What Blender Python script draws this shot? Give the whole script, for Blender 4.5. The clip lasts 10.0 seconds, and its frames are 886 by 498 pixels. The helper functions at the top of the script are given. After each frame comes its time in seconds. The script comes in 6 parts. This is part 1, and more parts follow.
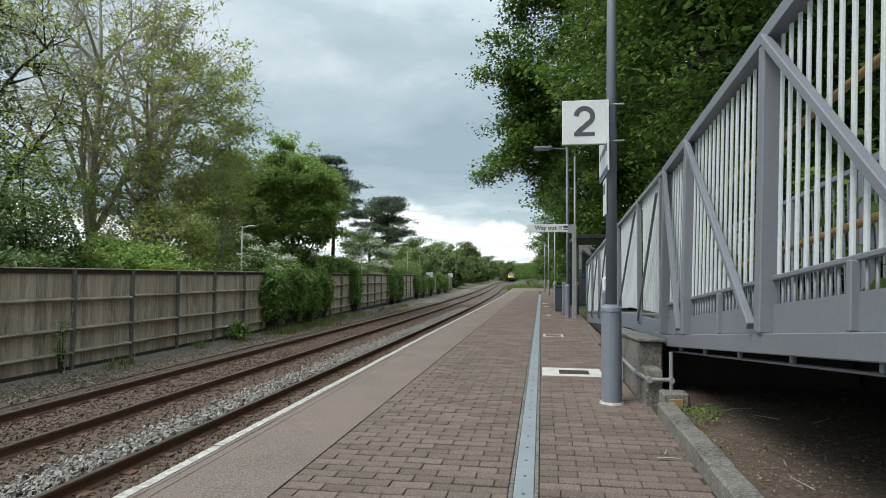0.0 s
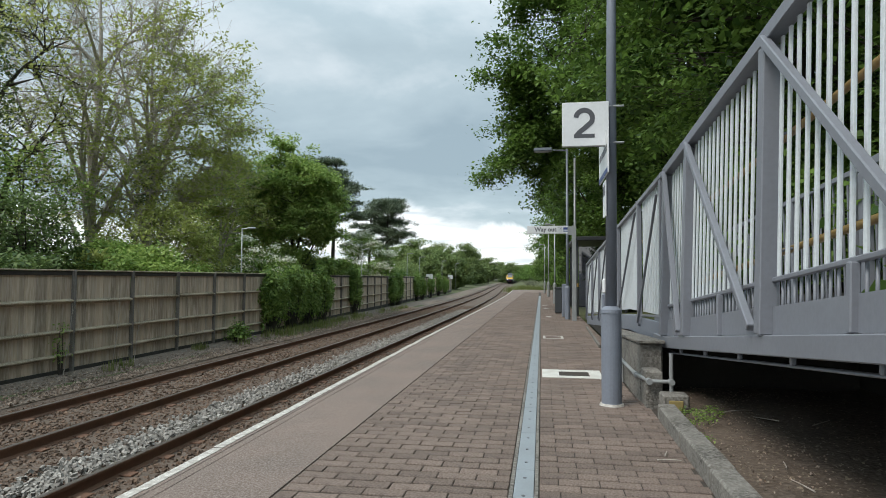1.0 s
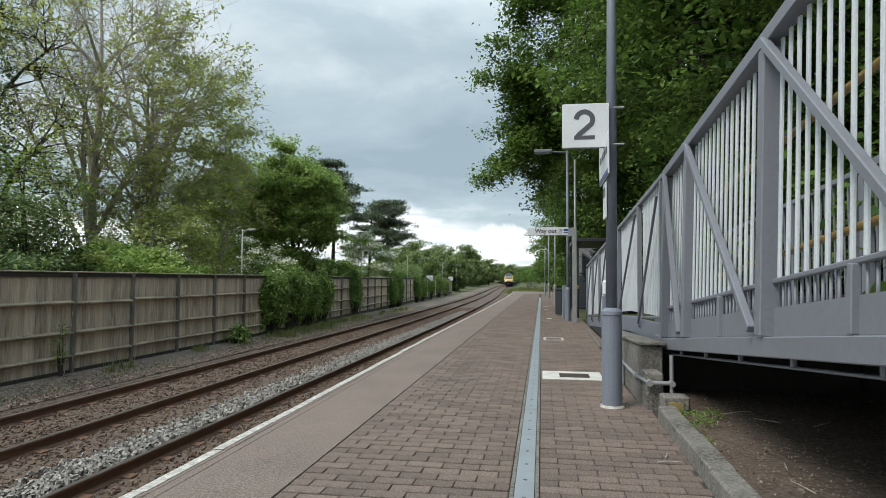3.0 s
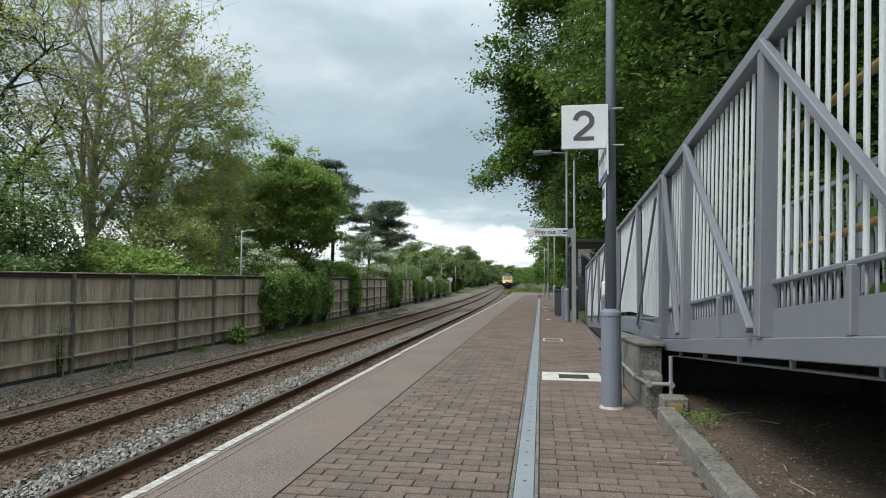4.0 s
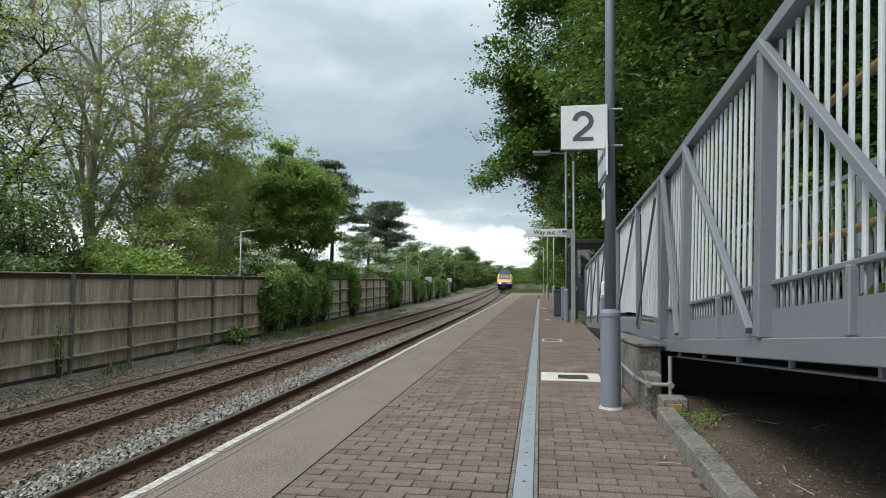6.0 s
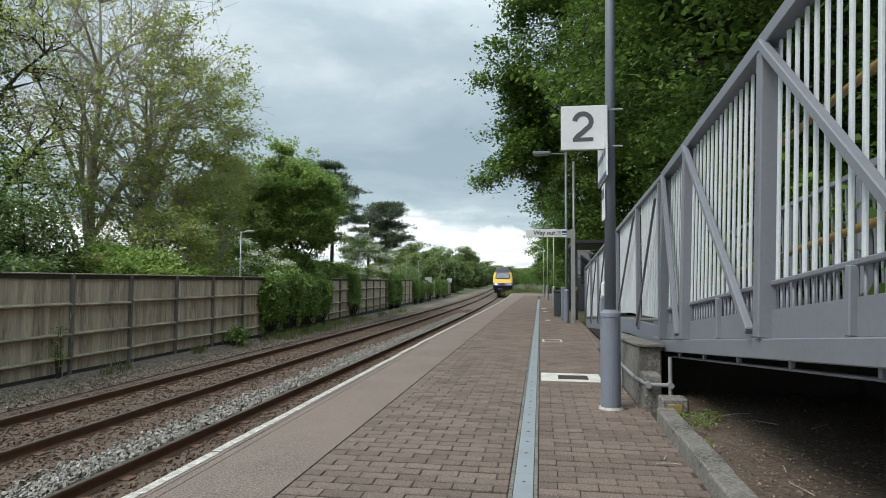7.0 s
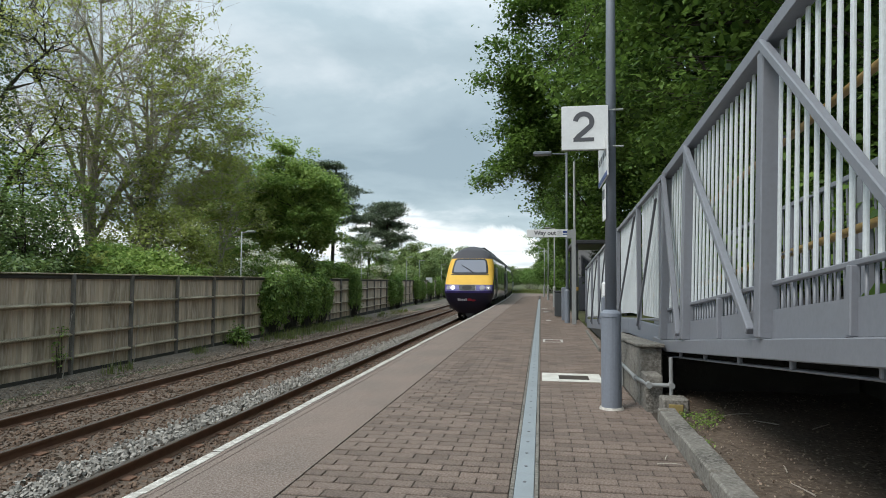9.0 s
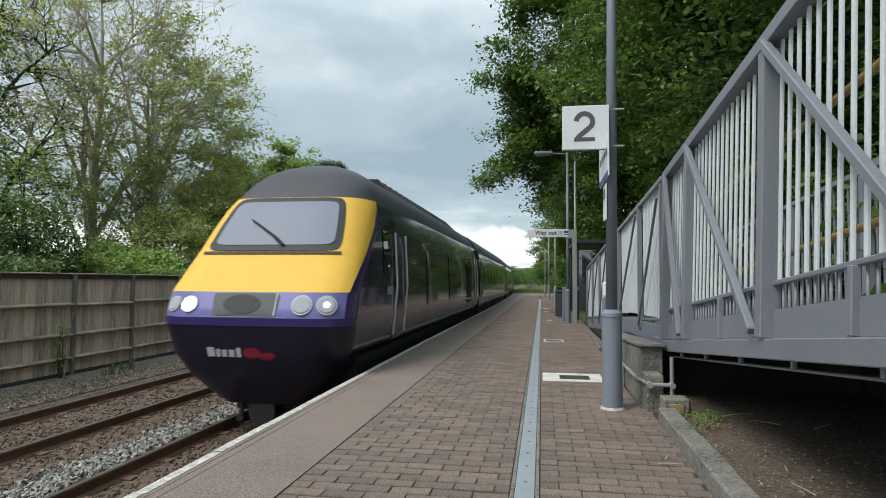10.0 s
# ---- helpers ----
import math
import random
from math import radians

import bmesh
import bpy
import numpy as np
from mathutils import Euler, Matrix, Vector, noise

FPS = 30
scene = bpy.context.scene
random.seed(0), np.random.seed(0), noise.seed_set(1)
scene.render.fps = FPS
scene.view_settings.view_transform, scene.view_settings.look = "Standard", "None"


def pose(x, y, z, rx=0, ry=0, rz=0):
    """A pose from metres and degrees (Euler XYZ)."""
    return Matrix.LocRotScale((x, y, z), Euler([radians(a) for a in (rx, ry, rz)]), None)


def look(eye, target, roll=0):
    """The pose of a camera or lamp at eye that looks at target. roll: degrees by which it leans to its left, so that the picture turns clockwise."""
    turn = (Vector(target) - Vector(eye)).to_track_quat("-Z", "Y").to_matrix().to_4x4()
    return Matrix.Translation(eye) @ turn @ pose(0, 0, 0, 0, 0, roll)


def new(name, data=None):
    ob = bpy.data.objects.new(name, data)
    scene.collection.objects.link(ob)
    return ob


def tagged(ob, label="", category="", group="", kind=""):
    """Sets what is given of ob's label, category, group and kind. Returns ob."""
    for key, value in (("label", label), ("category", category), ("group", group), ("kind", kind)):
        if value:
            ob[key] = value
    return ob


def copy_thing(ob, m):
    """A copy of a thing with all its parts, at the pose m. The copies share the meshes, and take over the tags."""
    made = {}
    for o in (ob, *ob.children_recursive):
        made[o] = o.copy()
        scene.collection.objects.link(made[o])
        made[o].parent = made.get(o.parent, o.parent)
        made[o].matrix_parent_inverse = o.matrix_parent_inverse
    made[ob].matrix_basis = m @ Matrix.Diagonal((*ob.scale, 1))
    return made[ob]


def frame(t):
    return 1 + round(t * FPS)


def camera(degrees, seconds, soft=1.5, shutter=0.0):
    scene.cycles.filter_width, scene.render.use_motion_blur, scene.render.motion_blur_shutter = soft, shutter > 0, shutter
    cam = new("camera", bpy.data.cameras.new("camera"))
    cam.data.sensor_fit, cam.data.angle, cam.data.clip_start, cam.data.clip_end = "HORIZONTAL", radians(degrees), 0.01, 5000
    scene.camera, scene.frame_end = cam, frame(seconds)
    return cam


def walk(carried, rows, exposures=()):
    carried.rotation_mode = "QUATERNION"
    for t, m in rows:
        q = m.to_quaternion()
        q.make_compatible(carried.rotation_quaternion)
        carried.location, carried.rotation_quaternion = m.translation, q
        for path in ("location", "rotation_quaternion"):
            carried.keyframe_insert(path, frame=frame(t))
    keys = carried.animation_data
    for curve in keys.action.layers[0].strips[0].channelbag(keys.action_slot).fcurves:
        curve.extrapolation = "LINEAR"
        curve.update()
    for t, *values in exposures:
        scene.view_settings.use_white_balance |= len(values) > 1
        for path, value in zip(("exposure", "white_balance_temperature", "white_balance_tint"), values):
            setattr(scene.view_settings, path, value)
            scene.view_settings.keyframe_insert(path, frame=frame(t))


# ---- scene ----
EYE = (0.0, 0.0, 1.275)
cam = camera(71.45, 10.0, soft=0.9, shutter=0.08)


def aim(yaw, pitch, roll=0.35):
    """A gaze yaw degrees left of the platform's line and pitch degrees up."""
    a, b = radians(yaw), radians(pitch)
    way = Vector((-math.sin(a) * math.cos(b), math.cos(a) * math.cos(b), math.sin(b)))
    return look(EYE, Vector(EYE) + way * 10, roll)


GAZE = [(0, 9.076, 2.544), (0.5, 9.086, 2.633), (1, 9.066, 2.702), (1.5, 9.117, 2.728), (2, 9.107, 2.775), (2.5, 9.107, 2.791), (3.2, 9.086, 2.875), (4, 9.035, 2.938), (4.5, 9.004, 2.938), (5, 8.973, 2.938), (5.5, 8.973, 2.954), (6.2, 8.973, 2.986), (7, 8.973, 3.017), (7.5, 8.973, 3.017), (8, 8.973, 3.022), (8.5, 8.988, 3.022), (9, 9.035, 3.027), (9.5, 9.045, 3.027), (10, 9.106, 3.011)]
walk(cam, [(t, aim(a, b)) for t, a, b in GAZE])

# ---- world and light ----
SUN_EL, SUN_ROT = 52.0, 226.0
world = bpy.data.worlds.new("overcast_sky")
scene.world = world
world.use_nodes = True
nt = world.node_tree
nt.nodes.clear()


def node(tree, kind, **values):
    n = tree.nodes.new(kind)
    for key, value in values.items():
        if key in n.inputs:
            n.inputs[key].default_value = value
    return n


def sky_setup():
    L = nt.links.new
    out = nt.nodes.new("ShaderNodeOutputWorld")
    bg = nt.nodes.new("ShaderNodeBackground")
    bg.inputs["Strength"].default_value = 0.1
    sky = nt.nodes.new("ShaderNodeTexSky")
    sky.sky_type = "NISHITA"
    sky.sun_disc = False
    sky.sun_elevation, sky.sun_rotation = radians(SUN_EL), radians(SUN_ROT)
    co = nt.nodes.new("ShaderNodeTexCoord")
    sep = nt.nodes.new("ShaderNodeSeparateXYZ")
    L(co.outputs["Generated"], sep.inputs[0])
    # clouds lie on a flat layer: the direction is divided by its height
    up = nt.nodes.new("ShaderNodeMath")
    up.operation = "MAXIMUM"
    up.inputs[1].default_value = 0.0
    L(sep.outputs["Z"], up.inputs[0])
    add = nt.nodes.new("ShaderNodeMath")
    add.operation = "ADD"
    add.inputs[1].default_value = 0.16
    L(up.outputs[0], add.inputs[0])
    comb = nt.nodes.new("ShaderNodeCombineXYZ")
    for k, axis in enumerate("XY"):
        d = nt.nodes.new("ShaderNodeMath")
        d.operation = "DIVIDE"
        L(sep.outputs[axis], d.inputs[0])
        L(add.outputs[0], d.inputs[1])
        L(d.outputs[0], comb.inputs[k])
    comb.inputs[2].default_value = 4.6
    noise_a = nt.nodes.new("ShaderNodeTexNoise")
    for key, v in (("Scale", 1.0), ("Detail", 9.0), ("Roughness", 0.55), ("Distortion", 0.15)):
        noise_a.inputs[key].default_value = v
    L(comb.outputs[0], noise_a.inputs["Vector"])
    ramp = nt.nodes.new("ShaderNodeValToRGB")
    els = ramp.color_ramp.elements
    els[0].position, els[0].color = 0.32, (3.2, 4.15, 4.7, 1)
    els[1].position, els[1].color = 0.66, (7.0, 7.75, 8.15, 1)
    mid = els.new(0.52)
    mid.color = (4.45, 5.5, 6.0, 1)
    L(noise_a.outputs["Fac"], ramp.inputs[0])
    # brighter sky low down, where the cloud layer thins out all round
    low = nt.nodes.new("ShaderNodeMapRange")
    low.interpolation_type = "SMOOTHSTEP"
    for key, v in (("From Min", 0.088), ("From Max", 0.106), ("To Min", 0.95), ("To Max", 0.0)):
        low.inputs[key].default_value = v
    wob = nt.nodes.new("ShaderNodeMath")
    wob.operation = "MULTIPLY_ADD"
    wob.inputs[1].default_value = 0.16
    noise_b = nt.nodes.new("ShaderNodeTexNoise")
    for key, v in (("Scale", 5.0), ("Detail", 7.0), ("Roughness", 0.55), ("Distortion", 0.5)):
        noise_b.inputs[key].default_value = v
    L(co.outputs["Generated"], noise_b.inputs["Vector"])
    L(noise_b.outputs["Fac"], wob.inputs[0])
    sub = nt.nodes.new("ShaderNodeMath")
    sub.operation = "ADD"
    sub.inputs[1].default_value = -0.074
    L(sep.outputs["Z"], wob.inputs[2])
    L(wob.outputs[0], sub.inputs[0])
    L(sub.outputs[0], low.inputs["Value"])
    mix1 = nt.nodes.new("ShaderNodeMix")
    mix1.data_type = "RGBA"
    L(low.outputs[0], mix1.inputs["Factor"])
    L(ramp.outputs[0], mix1.inputs[6])
    # thin grey streaks across the bright strip
    flat = nt.nodes.new("ShaderNodeMapping")
    flat.inputs["Scale"].default_value = (3.0, 3.0, 30.0)
    L(co.outputs["Generated"], flat.inputs[0])
    noise_c = nt.nodes.new("ShaderNodeTexNoise")
    for key, v in (("Scale", 1.6), ("Detail", 6.0), ("Roughness", 0.55), ("Distortion", 0.4)):
        noise_c.inputs[key].default_value = v
    L(flat.outputs[0], noise_c.inputs["Vector"])
    streak = nt.nodes.new("ShaderNodeValToRGB")
    streak.color_ramp.elements[0].position, streak.color_ramp.elements[0].color = 0.36, (6.9, 7.7, 8.2, 1)
    streak.color_ramp.elements[1].position, streak.color_ramp.elements[1].color = 0.52, (10.6, 11.0, 11.2, 1)
    L(noise_c.outputs["Fac"], streak.inputs[0])
    L(streak.outputs[0], mix1.inputs[7])
    # an overcast sky is brightest overhead
    zen = nt.nodes.new("ShaderNodeMapRange")
    for key, v in (("From Min", 0.35), ("From Max", 1.0), ("To Min", 1.0), ("To Max", 2.3)):
        zen.inputs[key].default_value = v
    L(sep.outputs["Z"], zen.inputs["Value"])
    gain = nt.nodes.new("ShaderNodeVectorMath")
    gain.operation = "SCALE"
    L(mix1.outputs[2], gain.inputs[0])
    L(zen.outputs[0], gain.inputs["Scale"])
    # a little of the clear sky's own colour
    mix2 = nt.nodes.new("ShaderNodeMix")
    mix2.data_type = "RGBA"
    mix2.inputs["Factor"].default_value = 0.88
    L(sky.outputs[0], mix2.inputs[6])
    L(gain.outputs[0], mix2.inputs[7])
    L(mix2.outputs[2], bg.inputs["Color"])
    L(bg.outputs[0], out.inputs["Surface"])


sky_setup()
sun = new("sun", bpy.data.lights.new("sun", "SUN"))
sun.data.energy, sun.data.angle, sun.data.color = 2.2, radians(24), (1.0, 0.96, 0.9)
# to the left of the camera and a little behind it, high
sun.matrix_world = look((-7.87, -7.6, 14), (0, 0, 0))
scene.view_settings.exposure = 0.28


# ---- materials ----
def material(name, colour, rough=0.8, metal=0.0, second=None, scale=6.0, fine=60.0, amount=0.5, bump=0.15, third=None,
             island=0.0, stretch=(1, 1, 1), space="Object", spec=0.5, stain=None):
    """A surface with coarse stains, fine grain and relief; second and third are the stain and grain colours."""
    m = bpy.data.materials.new(name)
    m.use_nodes = True
    t = m.node_tree
    L = t.links.new
    b = t.nodes["Principled BSDF"]
    b.inputs["Roughness"].default_value = rough
    b.inputs["Metallic"].default_value = metal
    b.inputs["Specular IOR Level"].default_value = spec
    second = second or tuple(c * 0.7 for c in colour)
    third = third or tuple(c * 0.8 for c in colour)
    co = t.nodes.new("ShaderNodeTexCoord")
    mp = t.nodes.new("ShaderNodeMapping")
    mp.inputs["Scale"].default_value = stretch
    L(co.outputs[space], mp.inputs[0])
    n1 = node(t, "ShaderNodeTexNoise", Scale=scale, Detail=5.0, Roughness=0.6)
    n2 = node(t, "ShaderNodeTexNoise", Scale=fine, Detail=3.0, Roughness=0.6)
    L(mp.outputs[0], n1.inputs["Vector"])
    L(mp.outputs[0], n2.inputs["Vector"])
    r1 = node(t, "ShaderNodeMapRange")
    r1.inputs["From Min"].default_value, r1.inputs["From Max"].default_value = 0.38, 0.66
    r1.inputs["To Max"].default_value = amount
    L(n1.outputs["Fac"], r1.inputs["Value"])
    r2 = node(t, "ShaderNodeMapRange")
    r2.inputs["From Min"].default_value, r2.inputs["From Max"].default_value = 0.4, 0.7
    r2.inputs["To Max"].default_value = amount
    L(n2.outputs["Fac"], r2.inputs["Value"])
    ma = t.nodes.new("ShaderNodeMix")
    ma.data_type = "RGBA"
    ma.inputs[6].default_value, ma.inputs[7].default_value = (*colour, 1), (*second, 1)
    L(r1.outputs[0], ma.inputs["Factor"])
    mb = t.nodes.new("ShaderNodeMix")
    mb.data_type = "RGBA"
    mb.inputs[7].default_value = (*third, 1)
    L(ma.outputs[2], mb.inputs[6])
    L(r2.outputs[0], mb.inputs["Factor"])
    last = mb.outputs[2]
    if island:
        info = t.nodes.new("ShaderNodeNewGeometry")
        oi = t.nodes.new("ShaderNodeObjectInfo")
        s = t.nodes.new("ShaderNodeMath")
        s.operation = "ADD"
        L(info.outputs["Random Per Island"], s.inputs[0])
        L(oi.outputs["Random"], s.inputs[1])
        w = t.nodes.new("ShaderNodeMath")
        w.operation = "FRACT"
        L(s.outputs[0], w.inputs[0])
        r3 = node(t, "ShaderNodeMapRange")
        r3.inputs["To Min"].default_value, r3.inputs["To Max"].default_value = 1 - island, 1 + island
        L(w.outputs[0], r3.inputs["Value"])
        hsv = t.nodes.new("ShaderNodeHueSaturation")
        L(r3.outputs[0], hsv.inputs["Value"])
        L(last, hsv.inputs["Color"])
        last = hsv.outputs[0]
    L(last, b.inputs["Base Color"])
    if bump:
        bp = node(t, "ShaderNodeBump", Strength=bump, Distance=0.02)
        L(n2.outputs["Fac"], bp.inputs["Height"])
        L(bp.outputs[0], b.inputs["Normal"])
    return m


def leafy(name, colour, other, through_light=0.35, island=0.35):
    m = bpy.data.materials.new(name)
    m.use_nodes = True
    t = m.node_tree
    L = t.links.new
    b = t.nodes["Principled BSDF"]
    b.inputs["Roughness"].default_value = 0.55
    b.inputs["Specular IOR Level"].default_value = 0.35
    info = t.nodes.new("ShaderNodeNewGeometry")
    co = t.nodes.new("ShaderNodeTexCoord")
    n1 = node(t, "ShaderNodeTexNoise", Scale=0.55, Detail=3.0)
    L(co.outputs["Object"], n1.inputs["Vector"])
    s = t.nodes.new("ShaderNodeMath")
    s.operation = "MULTIPLY_ADD"
    s.inputs[1].default_value = 0.6
    L(info.outputs["Random Per Island"], s.inputs[0])
    L(n1.outputs["Fac"], s.inputs[2])
    r = node(t, "ShaderNodeMapRange")
    r.inputs["From Min"].default_value, r.inputs["From Max"].default_value = 0.45, 1.1
    L(s.outputs[0], r.inputs["Value"])
    mx = t.nodes.new("ShaderNodeMix")
    mx.data_type = "RGBA"
    mx.inputs[6].default_value, mx.inputs[7].default_value = (*colour, 1), (*other, 1)
    L(r.outputs[0], mx.inputs["Factor"])
    L(mx.outputs[2], b.inputs["Base Color"])
    tr = t.nodes.new("ShaderNodeBsdfTranslucent")
    L(mx.outputs[2], tr.inputs["Color"])
    ms = t.nodes.new("ShaderNodeMixShader")
    ms.inputs[0].default_value = through_light
    L(b.outputs[0], ms.inputs[1])
    L(tr.outputs[0], ms.inputs[2])
    L(ms.outputs[0], t.nodes["Material Output"].inputs["Surface"])
    return m


def plain(name, colour, rough=0.5, metal=0.0, emit=0.0, coat=0.0):
    m = material(name, colour, rough, metal, tuple(c * 0.85 for c in colour), 3.0, 40.0, 0.35, 0.0)
    b = m.node_tree.nodes["Principled BSDF"]
    if emit:
        b.inputs["Emission Color"].default_value = (*colour, 1)
        b.inputs["Emission Strength"].default_value = emit
    b.inputs["Coat Weight"].default_value = coat
    return m


def glass(name, colour, rough=0.03):
    m = bpy.data.materials.new(name)
    m.use_nodes = True
    b = m.node_tree.nodes["Principled BSDF"]
    b.inputs["Base Color"].default_value = (*colour, 1)
    b.inputs["Roughness"].default_value = rough
    b.inputs["Specular IOR Level"].default_value = 1.0
    b.inputs["Coat Weight"].default_value = 1.0
    b.inputs["Coat Roughness"].default_value = 0.02
    return m


M_TARMAC = material("reddish_tarmac", (0.175, 0.123, 0.099), 0.9, 0, (0.11, 0.083, 0.069), 0.9, 75, 0.85, 0.45, (0.33, 0.28, 0.245))
M_PAVER = material("brown_paver", (0.150, 0.109, 0.087), 0.9, 0, (0.080, 0.061, 0.051), 1.3, 55, 0.85, 0.6, (0.27, 0.21, 0.175), island=0.2, space="Object")
M_JOINT = material("sandy_joint", (0.055, 0.043, 0.033), 0.95, 0, (0.028, 0.024, 0.02), 3, 120, 0.6, 0.3)
M_WHITE_LINE = material("worn_white_line", (0.70, 0.68, 0.63), 0.85, 0, (0.24, 0.21, 0.18), 20, 90, 0.8, 0.3, (0.30, 0.27, 0.24))
M_WHITE_PAINT = material("white_floor_paint", (0.66, 0.65, 0.60), 0.85, 0, (0.42, 0.39, 0.35), 5, 60, 0.6, 0.2)
M_DRAIN = material("pale_drain_channel", (0.30, 0.335, 0.36), 0.6, 0.15, (0.24, 0.26, 0.27), 2, 90, 0.5, 0.1)
M_CONC = material("weathered_concrete", (0.18, 0.167, 0.145), 0.92, 0, (0.055, 0.049, 0.041), 3.5, 38, 0.9, 0.7, (0.27, 0.255, 0.23))
# also the painted shade below the ramp deck, hence so dark
M_CONC_DARK = material("dirty_shade_dark_concrete", (0.045, 0.042, 0.036), 0.95, 0, (0.02, 0.019, 0.017), 2.0, 50, 0.7, 0.5)
M_STEEL = material("blue_grey_painted_steel", (0.200, 0.210, 0.238), 0.42, 0.0, (0.165, 0.172, 0.193), 1.2, 30, 0.5, 0.04)
M_GALV = material("pale_grey_bars", (0.62, 0.66, 0.68), 0.45, 0.0, (0.52, 0.56, 0.58), 2, 40, 0.5, 0.03)
M_POLE = material("grey_blue_pole_paint", (0.20, 0.222, 0.265), 0.45, 0.0, (0.155, 0.172, 0.205), 2, 40, 0.5, 0.05)
M_LIGHTPOLE = material("galvanised_pole", (0.36, 0.37, 0.37), 0.5, 0.4, (0.25, 0.26, 0.26), 3, 40, 0.5, 0.05)
M_RUST = material("rusty_rail_side", (0.165, 0.082, 0.047), 0.85, 0.0, (0.095, 0.052, 0.034), 5, 50, 0.7, 0.3)
M_RAILTOP = material("worn_rail_head", (0.20, 0.17, 0.15), 0.4, 0.7, (0.13, 0.09, 0.07), 3, 40, 0.5, 0.05)
M_SLEEPER = material("brown_sleeper", (0.125, 0.092, 0.068), 0.92, 0, (0.065, 0.05, 0.04), 2, 30, 0.7, 0.4, stretch=(1, 6, 1))
M_BALLAST = material("brown_ballast", (0.10, 0.066, 0.046), 0.95, 0, (0.085, 0.06, 0.045), 1.2, 26, 0.8, 1.0, (0.17, 0.14, 0.115))
M_STONE = material("brown_stones", (0.15, 0.10, 0.070), 0.92, 0, (0.10, 0.068, 0.048), 2, 40, 0.6, 0.2, island=0.4)
M_STONE_PALE = material("pale_stones", (0.32, 0.30, 0.272), 0.9, 0, (0.19, 0.172, 0.15), 2, 40, 0.6, 0.2, island=0.35)
M_STONE_SIDE = material("dusty_stones", (0.25, 0.18, 0.13), 0.92, 0, (0.16, 0.12, 0.09), 2, 40, 0.6, 0.2, (0.34, 0.31, 0.28), island=0.45)
M_GRAVEL_SIDE = material("trackside_dirt", (0.195, 0.15, 0.113), 0.95, 0, (0.105, 0.082, 0.06), 0.9, 18, 0.8, 1.0, (0.2, 0.175, 0.15))
M_EARTH = material("dry_earth", (0.10, 0.072, 0.051), 0.95, 0, (0.06, 0.045, 0.033), 1.4, 30, 0.8, 1.0, (0.17, 0.13, 0.10))
M_GRASS_GROUND = material("grassy_ground", (0.075, 0.095, 0.03), 0.95, 0, (0.10, 0.085, 0.045), 0.3, 8, 0.8, 0.8)
M_WOOD = material("weathered_fence_wood", (0.56, 0.445, 0.33), 0.9, 0, (0.22, 0.172, 0.122), 2.6, 20, 0.8, 0.5, (0.62, 0.53, 0.44), island=0.2, stretch=(1, 1, 0.12))
M_WOOD_RAIL = material("mossy_fence_rail", (0.46, 0.37, 0.26), 0.92, 0, (0.09, 0.075, 0.05), 1.6, 30, 0.85, 0.5, (0.48, 0.43, 0.33))
# dark enough to carry the capping's shade; the ground board shares it
M_WOOD_DARK = material("shade_dark_wood", (0.055, 0.05, 0.042), 0.92, 0, (0.03, 0.028, 0.024), 3, 40, 0.7, 0.4)
M_POST = material("grey_fence_post", (0.20, 0.175, 0.155), 0.9, 0, (0.09, 0.08, 0.066), 4, 50, 0.7, 0.4, (0.22, 0.215, 0.20))
M_BARK = material("grey_brown_bark", (0.45, 0.40, 0.35), 0.95, 0, (0.26, 0.225, 0.19), 3, 30, 0.8, 0.8, (0.55, 0.51, 0.46), stretch=(1, 1, 0.3))
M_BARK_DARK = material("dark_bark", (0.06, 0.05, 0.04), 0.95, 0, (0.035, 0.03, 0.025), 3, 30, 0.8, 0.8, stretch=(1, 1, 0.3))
M_LEAF_R = leafy("broad_green_leaves", (0.036, 0.08, 0.016), (0.185, 0.30, 0.06), 0.42)
M_LEAF_OAK = leafy("olive_spring_leaves", (0.27, 0.32, 0.09), (0.52, 0.56, 0.19), 0.5)
M_LEAF_MID = leafy("fresh_green_leaves", (0.15, 0.255, 0.06), (0.41, 0.52, 0.15), 0.45)
M_LEAF_DARK = leafy("dark_ivy_leaves", (0.06, 0.105, 0.035), (0.17, 0.24, 0.075), 0.3)
M_LEAF_IVY = leafy("ivy_leaves", (0.085, 0.16, 0.035), (0.30, 0.42, 0.10), 0.35)
M_LEAF_FAR = leafy("far_wood_leaves", (0.12, 0.18, 0.065), (0.25, 0.32, 0.11), 0.35)
M_BLOSSOM = leafy("white_blossom", (0.74, 0.72, 0.60), (0.92, 0.90, 0.80), 0.3)
M_NEEDLE = leafy("pine_needles", (0.075, 0.11, 0.07), (0.17, 0.21, 0.13), 0.2)
M_GRASS = leafy("grass_blades", (0.1, 0.14, 0.03), (0.22, 0.23, 0.08), 0.35)
M_DEAD = leafy("fallen_leaves", (0.09, 0.07, 0.045), (0.28, 0.23, 0.17), 0.1)
M_SIGN = plain("white_sign_enamel", (0.72, 0.73, 0.74), 0.35)
M_SIGN_INK = plain("dark_grey_lettering", (0.085, 0.085, 0.095), 0.4)
M_SIGN_BLUE = plain("blue_sign_band", (0.03, 0.06, 0.22), 0.4)
M_YELLOW_BAR = plain("yellow_handrail_paint", (0.40, 0.25, 0.07), 0.45)
M_YELLOW = plain("train_yellow", (0.76, 0.45, 0.055), 0.62, coat=0.0)
M_VIOLET = plain("train_violet_blue", (0.036, 0.022, 0.135), 0.3, coat=0.4)
M_NAVY = plain("train_navy", (0.018, 0.012, 0.048), 0.2, coat=0.6)
